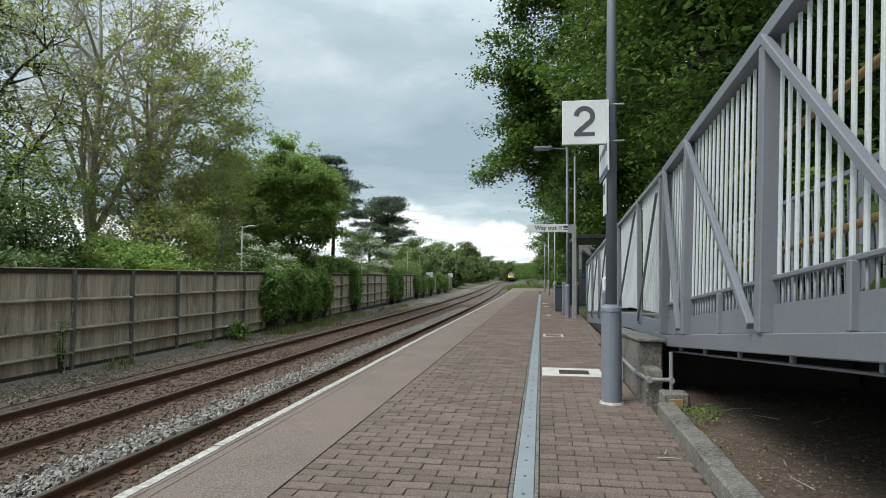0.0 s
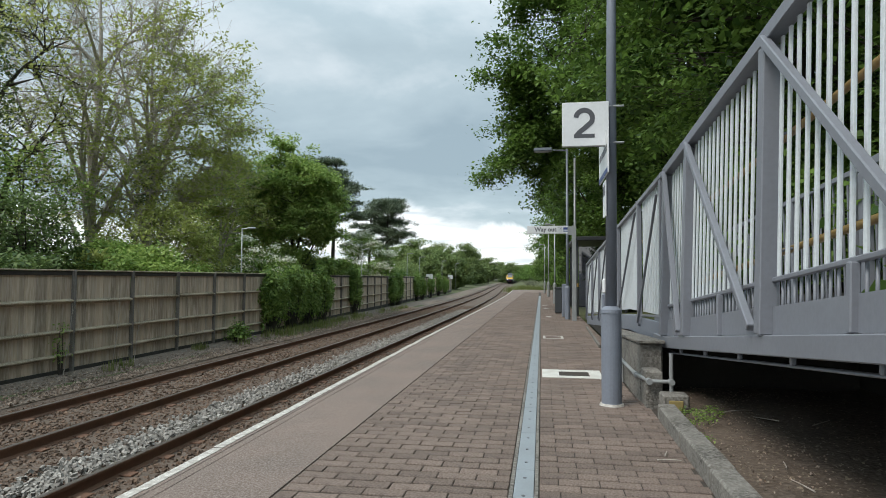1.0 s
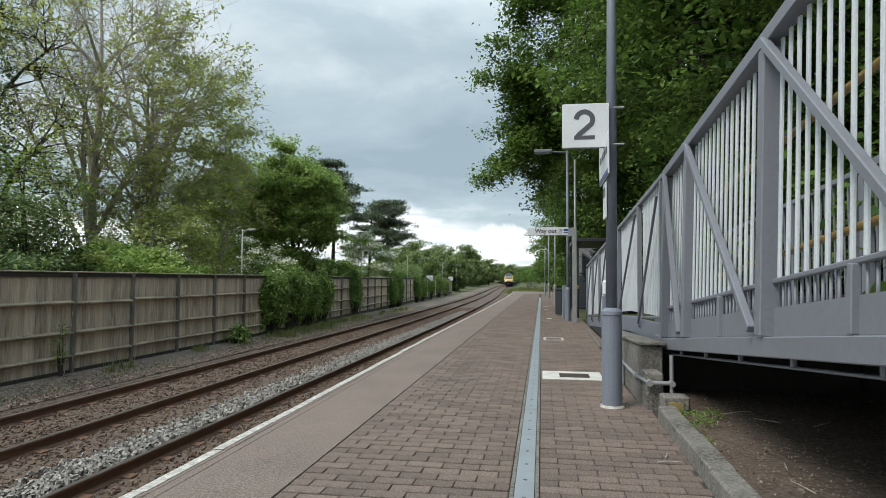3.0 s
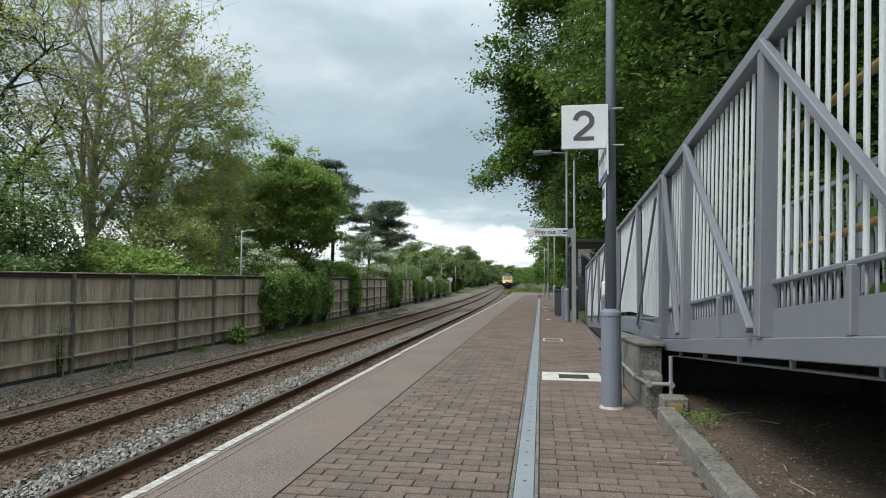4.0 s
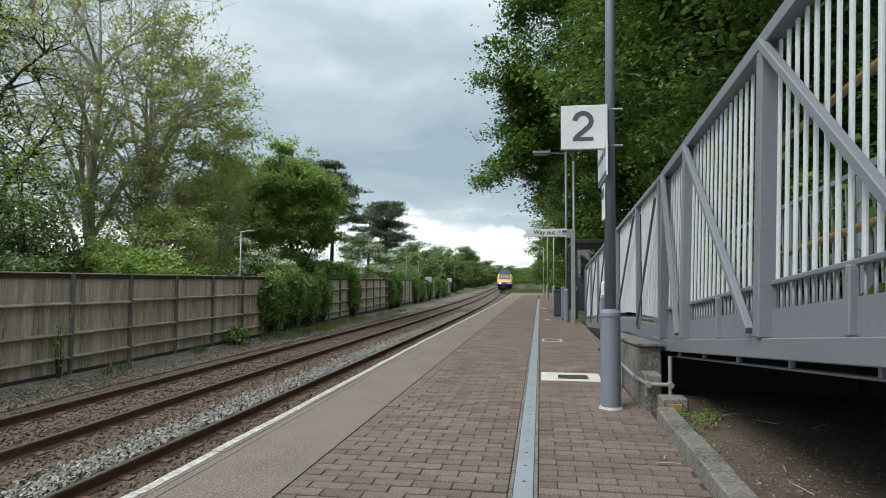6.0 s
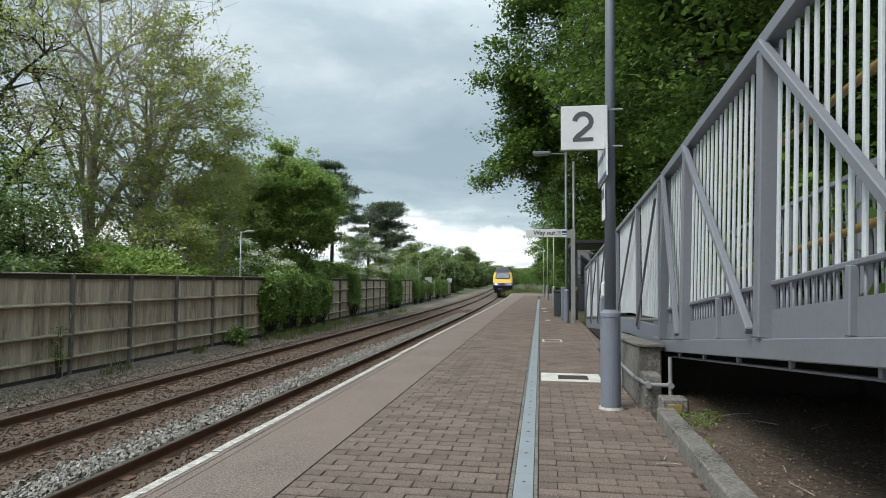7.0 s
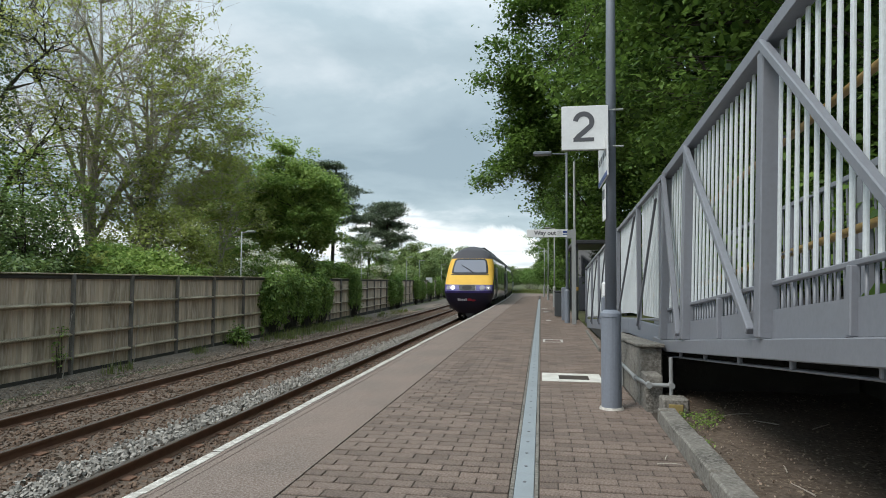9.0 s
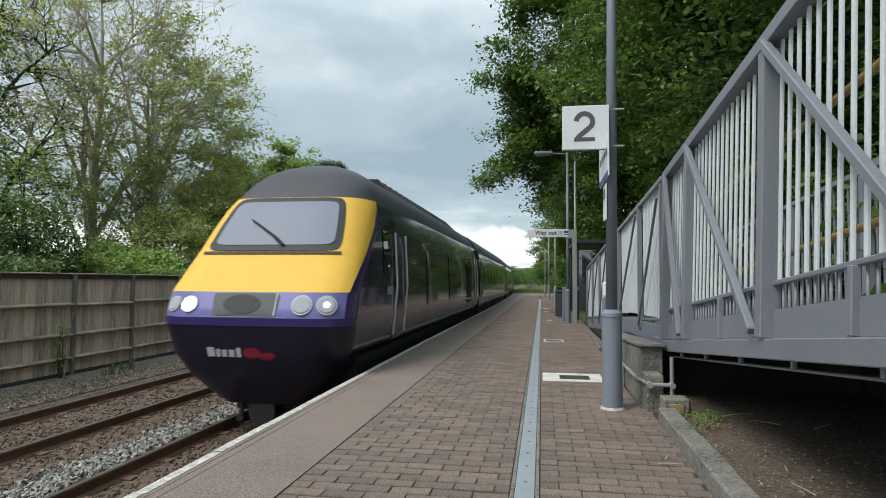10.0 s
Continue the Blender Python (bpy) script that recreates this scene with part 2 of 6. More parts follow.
M_BLACK = plain("train_underside_black", (0.012, 0.012, 0.014), 0.6)
M_VALANCE = plain("train_nose_dark_blue", (0.007, 0.005, 0.020), 0.4)
M_LILAC = plain("train_lamp_band", (0.15, 0.14, 0.36), 0.3, coat=0.4)
M_ROOF = plain("train_roof_grey", (0.042, 0.037, 0.044), 0.5)
M_MAROON = plain("coach_dark_maroon", (0.035, 0.02, 0.03), 0.25, coat=0.5)
M_RUBBER = plain("black_rubber", (0.015, 0.015, 0.015), 0.6)
M_SCREEN = glass("windscreen_glass", (0.13, 0.13, 0.17), 0.1)
M_DARKGLASS = glass("dark_window_glass", (0.012, 0.012, 0.016))
M_LAMP_ON = plain("lit_headlamp", (1.0, 0.97, 0.9), 0.3, emit=3.0)
M_LAMP_DIM = plain("dim_headlamp", (0.95, 0.95, 0.92), 0.25, emit=0.9)
M_LAMP_OFF = plain("unlit_headlamp", (0.38, 0.38, 0.42), 0.15, coat=1.0)
M_HANDRAIL = plain("white_handrail", (0.62, 0.62, 0.64), 0.35)
M_RED = plain("red_mark", (0.20, 0.012, 0.025), 0.4)
M_GREYBAR = plain("pale_grey_mark", (0.42, 0.42, 0.46), 0.4)
M_BIN = plain("dark_bin_plastic", (0.05, 0.055, 0.06), 0.5)
M_SHELTER = plain("dark_shelter_frame", (0.035, 0.037, 0.042), 0.5)


# ---- mesh helpers ----
def mesh_object(name, verts, faces, mat, smooth=False):
    me = bpy.data.meshes.new(name)
    me.from_pydata(verts, [], faces)
    me.materials.append(mat)
    if smooth:
        me.polygons.foreach_set("use_smooth", [True] * len(me.polygons))
    me.update()
    return new(name, me)


def attach(ob, parent, label=""):
    ob.parent = parent
    return tagged(ob, label)


def part(name, bm, mat, parent=None, label="", smooth=False):
    me = bpy.data.meshes.new(name)
    bm.normal_update()
    bm.to_mesh(me)
    bm.free()
    me.materials.append(mat)
    if smooth:
        me.polygons.foreach_set("use_smooth", [len(f.vertices) <= 4 for f in me.polygons])
    ob = new(name, me)
    ob.parent = parent
    return tagged(ob, label)


def thing(name, label, category, group="", kind="", at=None):
    ob = new(name)
    ob.empty_display_size = 0.1
    if at is not None:
        ob.matrix_world = at if isinstance(at, Matrix) else pose(*at)
    return tagged(ob, label, category, group, kind)


def box(bm, x0, x1, y0, y1, z0, z1, bevel=0.0):
    r = bmesh.ops.create_cube(bm, size=1.0, matrix=Matrix.LocRotScale(((x0 + x1) / 2, (y0 + y1) / 2, (z0 + z1) / 2), None, (x1 - x0, y1 - y0, z1 - z0)))
    if bevel:
        edges = {e for v in r["verts"] for e in v.link_edges}
        bmesh.ops.bevel(bm, geom=list(edges), offset=bevel, segments=1, affect="EDGES")
    return bm


def bar(bm, a, b, w, d, up=(0, 0, 1), bevel=0.0):
    """A square bar from a to b, w across and d deep."""
    a, b = Vector(a), Vector(b)
    z = (b - a).normalized()
    x = Vector(up).cross(z)
    if x.length < 1e-4:
        x = Vector((1, 0, 0))
    x.normalize()
    y = z.cross(x)
    m = Matrix((x, y, z)).transposed().to_4x4()
    m.translation = (a + b) / 2
    r = bmesh.ops.create_cube(bm, size=1.0, matrix=m @ Matrix.Diagonal((w, d, (b - a).length, 1)))
    if bevel:
        edges = {e for v in r["verts"] for e in v.link_edges}
        bmesh.ops.bevel(bm, geom=list(edges), offset=bevel, segments=1, affect="EDGES")
    return bm


def tube(bm, a, b, r0, r1=None, seg=12):
    a, b = Vector(a), Vector(b)
    r1 = r0 if r1 is None else r1
    m = (b - a).to_track_quat("Z", "Y").to_matrix().to_4x4()
    m.translation = (a + b) / 2
    bmesh.ops.create_cone(bm, cap_ends=True, segments=seg, radius1=r0, radius2=r1, depth=(b - a).length, matrix=m)
    return bm


def B():
    return bmesh.new()


# ---- the line of the track ----
RAIL_Z = -0.815
TRACK_X, FAR_X = -3.945, -7.2


def bend(y):
    """How far the line has swung to the left at y."""
    if y < 25:
        return 0.0
    if y < 95:
        return 0.046 * (y - 25) ** 2 / 140
    if y < 205:
        return 1.61 + 0.046 * (y - 95)
    return 6.67 + 0.046 * (y - 205) - 0.00017 * (y - 205) ** 2


def steps(a, b, step=2.0):
    n = max(1, int(round((b - a) / step)))
    return [a + (b - a) * k / n for k in range(n + 1)]


LONG = steps(-12, 100, 4) + steps(108, 320, 8)


def sweep(name, profile, ys, mat, shift=lambda y: 0.0, lift=lambda y: 0.0, close=True, smooth=False):
    """A profile of (x, z) points drawn along the line of the track."""
    verts, faces, n = [], [], len(profile)
    for y in ys:
        verts += [(x - bend(y) + shift(y), y, z + lift(y)) for x, z in profile]
    m = n if close else n - 1
    for k in range(len(ys) - 1):
        for i in range(m):
            j = (i + 1) % n
            faces.append((k * n + i, k * n + j, (k + 1) * n + j, (k + 1) * n + i))
    if close:
        faces.append(tuple(range(n - 1, -1, -1)))
        faces.append(tuple(range((len(ys) - 1) * n, len(ys) * n)))
    return mesh_object(name, verts, faces, mat, smooth)


# ---- ground ----
def ground_height(x, y):
    u = x + bend(y)
    rough = 0.05 * noise.noise((x * 0.3, y * 0.3, 1.0))
    if y > 300:
        far = min(1.0, (y - 300) / 500)
        return -1.1 + 20 * far + rough
    if u < -9.0:
        return -0.86 + rough + min(1.2, max(0.0, (-12 - u) * 0.12))
    if u < -2.3:
        return -1.12
    if y < 70:
        if x < 1.25:
            return -1.12
        if x < 3.4 and y < 20.5:
            return -0.12
        if x < 3.6:
            return 0.015 + 0.4 * rough
        return 0.05 + rough + min(2.2, (x - 3.6) * 0.55)
    slope = min(1.0, max(0.0, (u + 2.3) / 2.0))
    return -1.12 + slope * 0.95 + rough + min(2.0, max(0.0, (u - 2) * 0.3))


def build_ground():
    xs = [-1500, -600, -250, -120, -70, -45] + steps(-34, -10, 2) + [-9.2, -8.6, -6, -4, -2.45, -2.2, -1, 0, 1.2, 1.3, 1.6, 2, 2.5, 3, 3.39, 3.45, 3.55] + steps(4, 14, 1) + [20, 32, 60, 130, 300, 700, 1500]
    ys = [-1500, -400, -100, -40] + steps(-20, 20, 2) + [20.4, 20.6] + steps(22, 68, 2) + [69.95, 70.05] + steps(75, 130, 5) + [160, 200, 250, 300, 400, 550, 800, 1200, 2000, 3500]
    verts = [(x, y, ground_height(x, y)) for y in ys for x in xs]
    n = len(xs)
    faces = [(j * n + i, j * n + i + 1, (j + 1) * n + i + 1, (j + 1) * n + i) for j in range(len(ys) - 1) for i in range(n - 1)]
    g = mesh_object("ground", verts, faces, M_GRASS_GROUND)
    tagged(g, "grassy ground reaching out to the wooded hills", "ground", kind="structure")
    bed = sweep("track_bed", [(-9.9, -1.2), (-9.9, -0.84), (-9.1, -0.88), (-8.5, -0.975), (-7.2, -0.975), (-5.6, -0.965), (-3.9, -0.975), (-2.3, -1.0), (-2.3, -1.2)], LONG, M_BALLAST)
    tagged(bed, "brown stained ballast bed under two tracks", "track bed", kind="structure")
    side = sweep("trackside_path", [(-10.6, -1.2), (-10.6, -0.79), (-10.1, -0.81), (-9.3, -0.865), (-8.75, -0.915), (-8.75, -1.2)], LONG, M_GRAVEL_SIDE, lift=lambda y: 0.02 * noise.noise((0, y * 0.4, 3)))
    tagged(side, "dusty trackside dirt strip below the fence", "ground strip", kind="structure")
    xs = steps(1.21, 3.46, 0.22)
    ys = steps(-6, 7.6, 0.3)
    verts = [(x, y, 0.03 + 0.035 * noise.noise((x * 2.2, y * 2.2, 5)) + 0.05 * min(1, (x - 1.21))) for y in ys for x in xs]
    n = len(xs)
    faces = [(j * n + i, j * n + i + 1, (j + 1) * n + i + 1, (j + 1) * n + i) for j in range(len(ys) - 1) for i in range(n - 1)]
    tagged(mesh_object("earth_bed", verts, faces, M_EARTH, True), "bare dry brown earth below the ramp", "ground", kind="structure")


build_ground()


# ---- tracks ----
def build_track(cx, label):
    track = thing("railway_track", label, "railway track", "the two tracks", at=(0, 0, 0))
    for s in (-1, 1):
        x = cx + s * 0.7525
        z = RAIL_Z
        web = sweep("rail", [(x - 0.07, z - 0.158), (x - 0.07, z - 0.148), (x - 0.012, z - 0.125), (x - 0.010, z - 0.042), (x - 0.035, z - 0.034), (x - 0.035, z - 0.006), (x + 0.035, z - 0.006), (x + 0.035, z - 0.034), (x + 0.010, z - 0.042), (x + 0.012, z - 0.125), (x + 0.07, z - 0.148), (x + 0.07, z - 0.158)], LONG, M_RUST)
        attach(web, track, "rust-brown steel rail")
        head = sweep("rail_head", [(x - 0.031, z - 0.0055), (x - 0.026, z), (x + 0.026, z), (x + 0.031, z - 0.0055)], LONG, M_RAILTOP)
        attach(head, web, "dull worn running surface")
    bm = B()
    box(bm, -1.3, 1.3, -0.125, 0.125, -0.14, 0.0, 0.012)
    me = bpy.data.meshes.new("sleeper")
    bm.to_mesh(me)
    bm.free()
    me.materials.append(M_SLEEPER)
    bm = B()
    box(bm, -0.19, 0.19, -0.07, 0.07, 0.0, 0.022, 0.006)
    ch = bpy.data.meshes.new("rail_chair")
    bm.to_mesh(ch)
    bm.free()
    ch.materials.append(M_RUST)
    y = -2.0
    while y < 95:
        ob = new("sleeper", me)
        ob.location = (cx - bend(y), y, -0.964 + 0.004 * math.sin(y * 7))
        ob.parent = track
        if y < 45:
            for s in (-1, 1):
                c = new("rail_chair", ch)
                c.location = (s * 0.7525, 0, 0)
                c.parent = ob
        y += 0.7
    return track


build_track(TRACK_X, "running line with rusty rails on brown ballast beside the platform")
build_track(FAR_X, "second line with rusty rails on brown ballast by the fence")


def stones(name, mat, spots, size, label):
    """Many broken stones: jittered blocks joined in one mesh."""
    rng = np.random.default_rng(len(spots))
    n = len(spots)
    cube = np.array([(-1, -1, -1), (1, -1, -1), (1, 1, -1), (-1, 1, -1), (-1, -1, 1), (1, -1, 1), (1, 1, 1), (-1, 1, 1)], float)
    q = np.array([(4, 5, 6, 7), (0, 1, 5, 4), (1, 2, 6, 5), (2, 3, 7, 6), (3, 0, 4, 7)])
    v = cube[None] * (0.5 + 0.3 * rng.random((n, 1, 3))) + rng.normal(0, 0.22, (n, 8, 3))
    axis = rng.normal(size=(n, 3))
    axis /= np.linalg.norm(axis, axis=1)[:, None]
    ang = rng.random(n) * 6.28
    K = np.zeros((n, 3, 3))
    K[:, 0, 1], K[:, 0, 2], K[:, 1, 0], K[:, 1, 2], K[:, 2, 0], K[:, 2, 1] = -axis[:, 2], axis[:, 1], axis[:, 2], -axis[:, 0], -axis[:, 1], axis[:, 0]
    R = np.eye(3)[None] + np.sin(ang)[:, None, None] * K + (1 - np.cos(ang))[:, None, None] * (K @ K)
    v = np.einsum("nij,nkj->nki", R, v) * (size * (0.6 + 0.8 * rng.random(n)))[:, None, None] + np.array(spots)[:, None, :]
    f = q[None] + 8 * np.arange(n)[:, None, None]
    ob = mesh_object(name, v.reshape(-1, 3).tolist(), f.reshape(-1, 4).tolist(), mat)
    return tagged(ob, label, "stones", kind="stuff")


def build_ballast():
    rng = np.random.default_rng(3)
    pale, brown, side = [], [], []
    for _ in range(9500):
        y = 3.5 + 40 * rng.random() ** 1.7
        u = -5.25 + rng.normal() * 0.19
        if -5.75 < u < -4.83 and rng.random() < 1.0 - 0.012 * y:
            pale.append((u - bend(y), y, -0.945 + 0.025 * rng.random()))
    for _ in range(52000):
        y = 3.0 + 46 * rng.random() ** 1.6
        u = -8.9 + 6.3 * rng.random()
        if min(abs(u - TRACK_X - s) for s in (-0.7525, 0.7525)) < 0.09 or min(abs(u - FAR_X - s) for s in (-0.7525, 0.7525)) < 0.09:
            continue
        brown.append((u - bend(y), y, -0.976 + 0.016 * rng.random()))
    for _ in range(15000):
        y = 4 + 40 * rng.random() ** 1.4
        u = -10.1 + 1.4 * rng.random()
        side.append((u - bend(y), y, -0.83 - 0.045 * (u + 10.1) + 0.012 * rng.random()))
    stones("pale_ballast", M_STONE_PALE, pale, 0.025, "fresh pale grey ballast stones between the tracks")
    stones("brown_stone_ballast", M_STONE, brown, 0.021, "rust-stained brown ballast stones over the bed")
    stones("trackside_stones", M_STONE_SIDE, side, 0.018, "small loose stones scattered on the trackside dirt")


    r2 = np.random.default_rng(31)
    grit = [(1.2 + 2.1 * r2.random(), 2.0 + 5.4 * r2.random() ** 0.8, 0.065) for _ in range(1500)]
    stones("earth_pebbles", M_STONE_SIDE, grit, 0.006, "small pebbles scattered over the bare earth")


build_ballast()

# ---- platform ----
PLAT_END = 70.0


def inset(y):
    """Near at hand the edge stands back a little from the track's line."""
    return 0.08 * min(1.0, max(0.0, (13 - y) / 9.5))


def edge(y):
    return bend(y) - inset(y)


def build_platform():
    ys = steps(-8, PLAT_END, 2)
    body = sweep("platform", [(-2.50, -0.10), (-2.42, -1.15), (-2.2, -1.15), (-2.2, -0.10)], ys, M_CONC_DARK, shift=inset)
    tagged(body, "concrete platform wall below the coping", "platform", kind="structure")
    core = thing("platform_core", "solid fill of the station platform", "platform", kind="structure", at=(0, 0, 0))
    verts, faces = [], []
    for y in ys:
        verts += [(-2.37 - edge(y), y, -0.009), (1.3, y, -0.009), (1.3, y, -1.15), (-2.37 - edge(y), y, -1.15)]
    for k in range(len(ys) - 1):
        for i in range(4):
            j = (i + 1) % 4
            faces.append((4 * k + i, 4 * k + 4 + i, 4 * k + 4 + j, 4 * k + j))
    faces += [(0, 1, 2, 3), tuple(4 * (len(ys) - 1) + i for i in (3, 2, 1, 0))]
    attach(mesh_object("bedding", verts, faces, M_JOINT), core)
    # coping stones along the edge, each with its white line
    coping = thing("coping", "pale concrete platform coping with a worn white edge line", "kerb", kind="structure", at=(0, 0, 0))
    y = -5.68
    while y < PLAT_END - 0.5:
        l = 0.91
        a, b = edge(y), edge(y + l)
        bm = B()
        box(bm, -2.50, -2.378, 0.004, l - 0.004, -0.10, 0.0, 0.008)
        for v in bm.verts:
            v.co.x -= a + (b - a) * v.co.y / l
        slab = part("coping_slab", bm, M_TARMAC, coping)
        slab.location.y = y
        slab.location.z = 0.003 * math.sin(y * 3.1)
        bm = B()
        box(bm, -2.492, -2.418, 0.006, l - 0.006, 0.0, 0.004)
        for v in bm.verts:
            v.co.x -= a + (b - a) * v.co.y / l
        part("white_line", bm, M_WHITE_LINE, slab, "worn white paint line")
        y += l
    ys2 = steps(-8, PLAT_END, 1)
    t1 = sweep("tarmac_strip", [(-2.370, -0.05), (-2.370, 0.0), (-2.305, 0.0), (-2.305, -0.05)], ys2, M_TARMAC, shift=inset)
    t2 = sweep("tarmac_strip", [(-2.297, -0.05), (-2.297, 0.001), (-1.92, 0.004), (-1.56, 0.0), (-1.56, -0.05)], ys2, M_TARMAC, shift=inset)
    # the inner border stays straight while the edge swings away
    for ob, inner in ((t1, None), (t2, (-1.57, -1.75))):
        if inner:
            for v in ob.data.vertices:
                u = v.co.x + edge(v.co.y)
                w = (u + 2.297) / 0.737
                v.co.x = (1 - w) * (-2.297 - edge(v.co.y)) + w * -1.56
        tagged(ob, "smooth reddish tarmac strip along the platform edge", "pavement", kind="structure")
    drain = thing("drain_channel", "pale blue-grey drain channel cover set in the paving", "drain", at=(0, 0, 0))
    y = -5.8
    while y < 46:
        bm = B()
        box(bm, -0.165, -0.045, y + 0.003, y + 0.997, -0.03, 0.004, 0.003)
        cover = part("cover", bm, M_DRAIN, drain)
        if 1 < y < 14:
            for k in (0.17, 0.5, 0.83):
                bm = B()
                tube(bm, (-0.105, y + k, 0.003), (-0.105, y + k, 0.0065), 0.012, seg=8)
                part("screw", bm, M_SIGN_INK, cover, "dark recessed screw head")
        y += 1.0
    for x0, x1 in ((-0.192, -0.168), (-0.042, -0.018)):
        bm = B()
        box(bm, x0, x1, -5.8, 46.2, -0.03, 0.002, 0.002)
        part("edging", bm, M_CONC, drain, "thin concrete edging")


build_platform()


# ---- kerb, pier and cabinets beside the ramp ----
def build_kerb():
    k = thing("kerb", "low weathered concrete kerb along the paving", "kerb", at=(0, 0, 0))
    y, n = -4.175, 0
    while y < 5.9:
        l = min(0.915, 6.02 - y)
        bm = B()
        box(bm, 0, 0.16, 0.004, l - 0.004, -0.05, 0.125 + 0.004 * math.sin(n * 2.3), 0.012)
        s = part("kerbstone", bm, M_CONC, k)
        s.matrix_basis = pose(1.0 + 0.022 * (y - 3.2) + 0.004 * math.sin(n * 1.7), y, 0, 0, 0, -1.26 + 0.3 * math.sin(n))
        y += l
        n += 1
    p = thing("ramp_pier", "stained grey concrete pier under the ramp landing", "concrete pier", at=(0, 0, 0))
    bm = B()
    box(bm, 1.02, 1.25, 6.75, 10.6, -0.05, 0.60, 0.015)
    for v in bm.verts:
        if v.co.z > 0.3:
            v.co.z -= max(0.0, v.co.y - 8.5) * 0.08
    part("wall", bm, M_CONC, p)
    bm = B()
    box(bm, 1.03, 1.19, 6.42, 6.745, -0.05, 0.36, 0.012)
    part("buttress", bm, M_CONC, p)
    bm = B()
    box(bm, 1.00, 1.27, 6.70, 10.7, 0.605, 0.64, 0.008)
    for v in bm.verts:
        v.co.z -= max(0.0, v.co.y - 8.5) * 0.08
    part("capping", bm, M_CONC, p, "concrete capping with pale edge")
    c = thing("conduit", "grey steel conduit clipped to the concrete pier", "pipe", at=(0, 0, 0))
    bm = B()
    tube(bm, (1.0, 8.2, 0.26), (1.0, 6.9, 0.26), 0.02)
    tube(bm, (1.0, 6.9, 0.26), (1.05, 6.38, 0.27), 0.02)
    tube(bm, (1.05, 6.38, 0.27), (1.26, 6.38, 0.27), 0.02)
    tube(bm, (1.26, 6.38, 0.12), (1.26, 6.38, 0.545), 0.02)
    tube(bm, (1.0, 8.0, 0.0), (1.0, 8.0, 0.26), 0.018)
    part("pipe", bm, M_LIGHTPOLE, c)
    for at in ((1.0, 6.9, 0.26), (1.05, 6.38, 0.27), (1.26, 6.38, 0.27)):
        bm = B()
        tube(bm, (at[0], at[1] - 0.04, at[2]), (at[0], at[1] + 0.04, at[2]), 0.03)
        part("elbow", bm, M_LIGHTPOLE, c)
    b = thing("junction_block", "mossy concrete block with a faded yellow plate", "junction box", at=(1.25, 6.2, 0.02))
    bm = B()
    box(bm, -0.12, 0.12, -0.10, 0.12, 0, 0.17, 0.015)
    part("block", bm, M_CONC, b)
    bm = B()
    box(bm, -0.07, 0.06, -0.112, -0.099, 0.03, 0.12, 0.004)
    part("plate", bm, material("faded_yellow_plate", (0.33, 0.25, 0.09), 0.8, 0, (0.2, 0.16, 0.07), 8, 60, 0.7, 0.2), b, "faded yellow plate")


build_kerb()


def ground_frame(x0, x1, y0, y1, w, dark):
    t = thing("painted_cover", "white painted frame round a dark access cover" if dark else "thin white outline round an access cover", "access cover", at=(0, 0, 0))
    for a in ((x0, x1, y0, y0 + w), (x0, x1, y1 - w, y1), (x0, x0 + w * (1.4 if dark else 1), y0 + w, y1 - w), (x1 - w, x1, y0 + w, y1 - w)):
        bm = B()
        box(bm, *a, -0.01, 0.005)
        part("painted_edge", bm, M_WHITE_PAINT if dark else M_WHITE_LINE, t)
    if dark:
        bm = B()
        box(bm, x0 + w * 1.42, x1 - w * 1.05, y0 + w * 1.1, y1 - w * 1.1, -0.01, 0.003)
        part("cover_plate", bm, M_JOINT, t, "dark recessed cover plate")
    return t


ground_frame(0.01, 0.79, 8.15, 8.85, 0.16, True)
ground_frame(0.04, 0.47, 13.4, 14.0, 0.05, False)


def build_edging():
    """A pale raised edge that runs from the pier to the foot of the ramp."""
    e = thing("ramp_edging", "thin pale concrete edging at the foot of the ramp", "edging", at=(0, 0, 0))
    for k in range(5):
        a, b = 11.8 + 0.9 * k, 12.69 + 0.9 * k
        bm = B()
        bar(bm, (1.07 + 0.02 * (a - 11.8), a, 0.03), (1.07 + 0.02 * (b - 11.8), b, 0.03), 0.04, 0.06, bevel=0.006)
        part("edging_stone", bm, M_CONC, e)


build_edging()


# ---- ramp ----
RX = 1.35


def deck(y):
    if y > 10:
        return 0.05 + (19 - y) * 0.062
    if y > 6.9:
        return 0.608 + (10 - y) * 0.02
    return 0.67 + (6.9 - y) * 0.095


def rail_top(y):
    return deck(y) + (1.70 + min(1, (19 - y) / 9) * 0.12 if y > 10 else 1.84)


LEAN = 0.033


def lean(p, x):
    """The parapet leans in over the ramp by a few centimetres."""
    return (p[0] + (p[2] - deck(p[1]) - 0.92) * LEAN if x == RX and p[1] < 7.13 else p[0], p[1], p[2])


def steel(name, a, b, w, d, parent, mat=None, label="", bevel=0.006):
    bm = B()
    bar(bm, a, b, w, d, up=(1, 0, 0), bevel=bevel)
    return part(name, bm, mat or M_STEEL, parent, label)


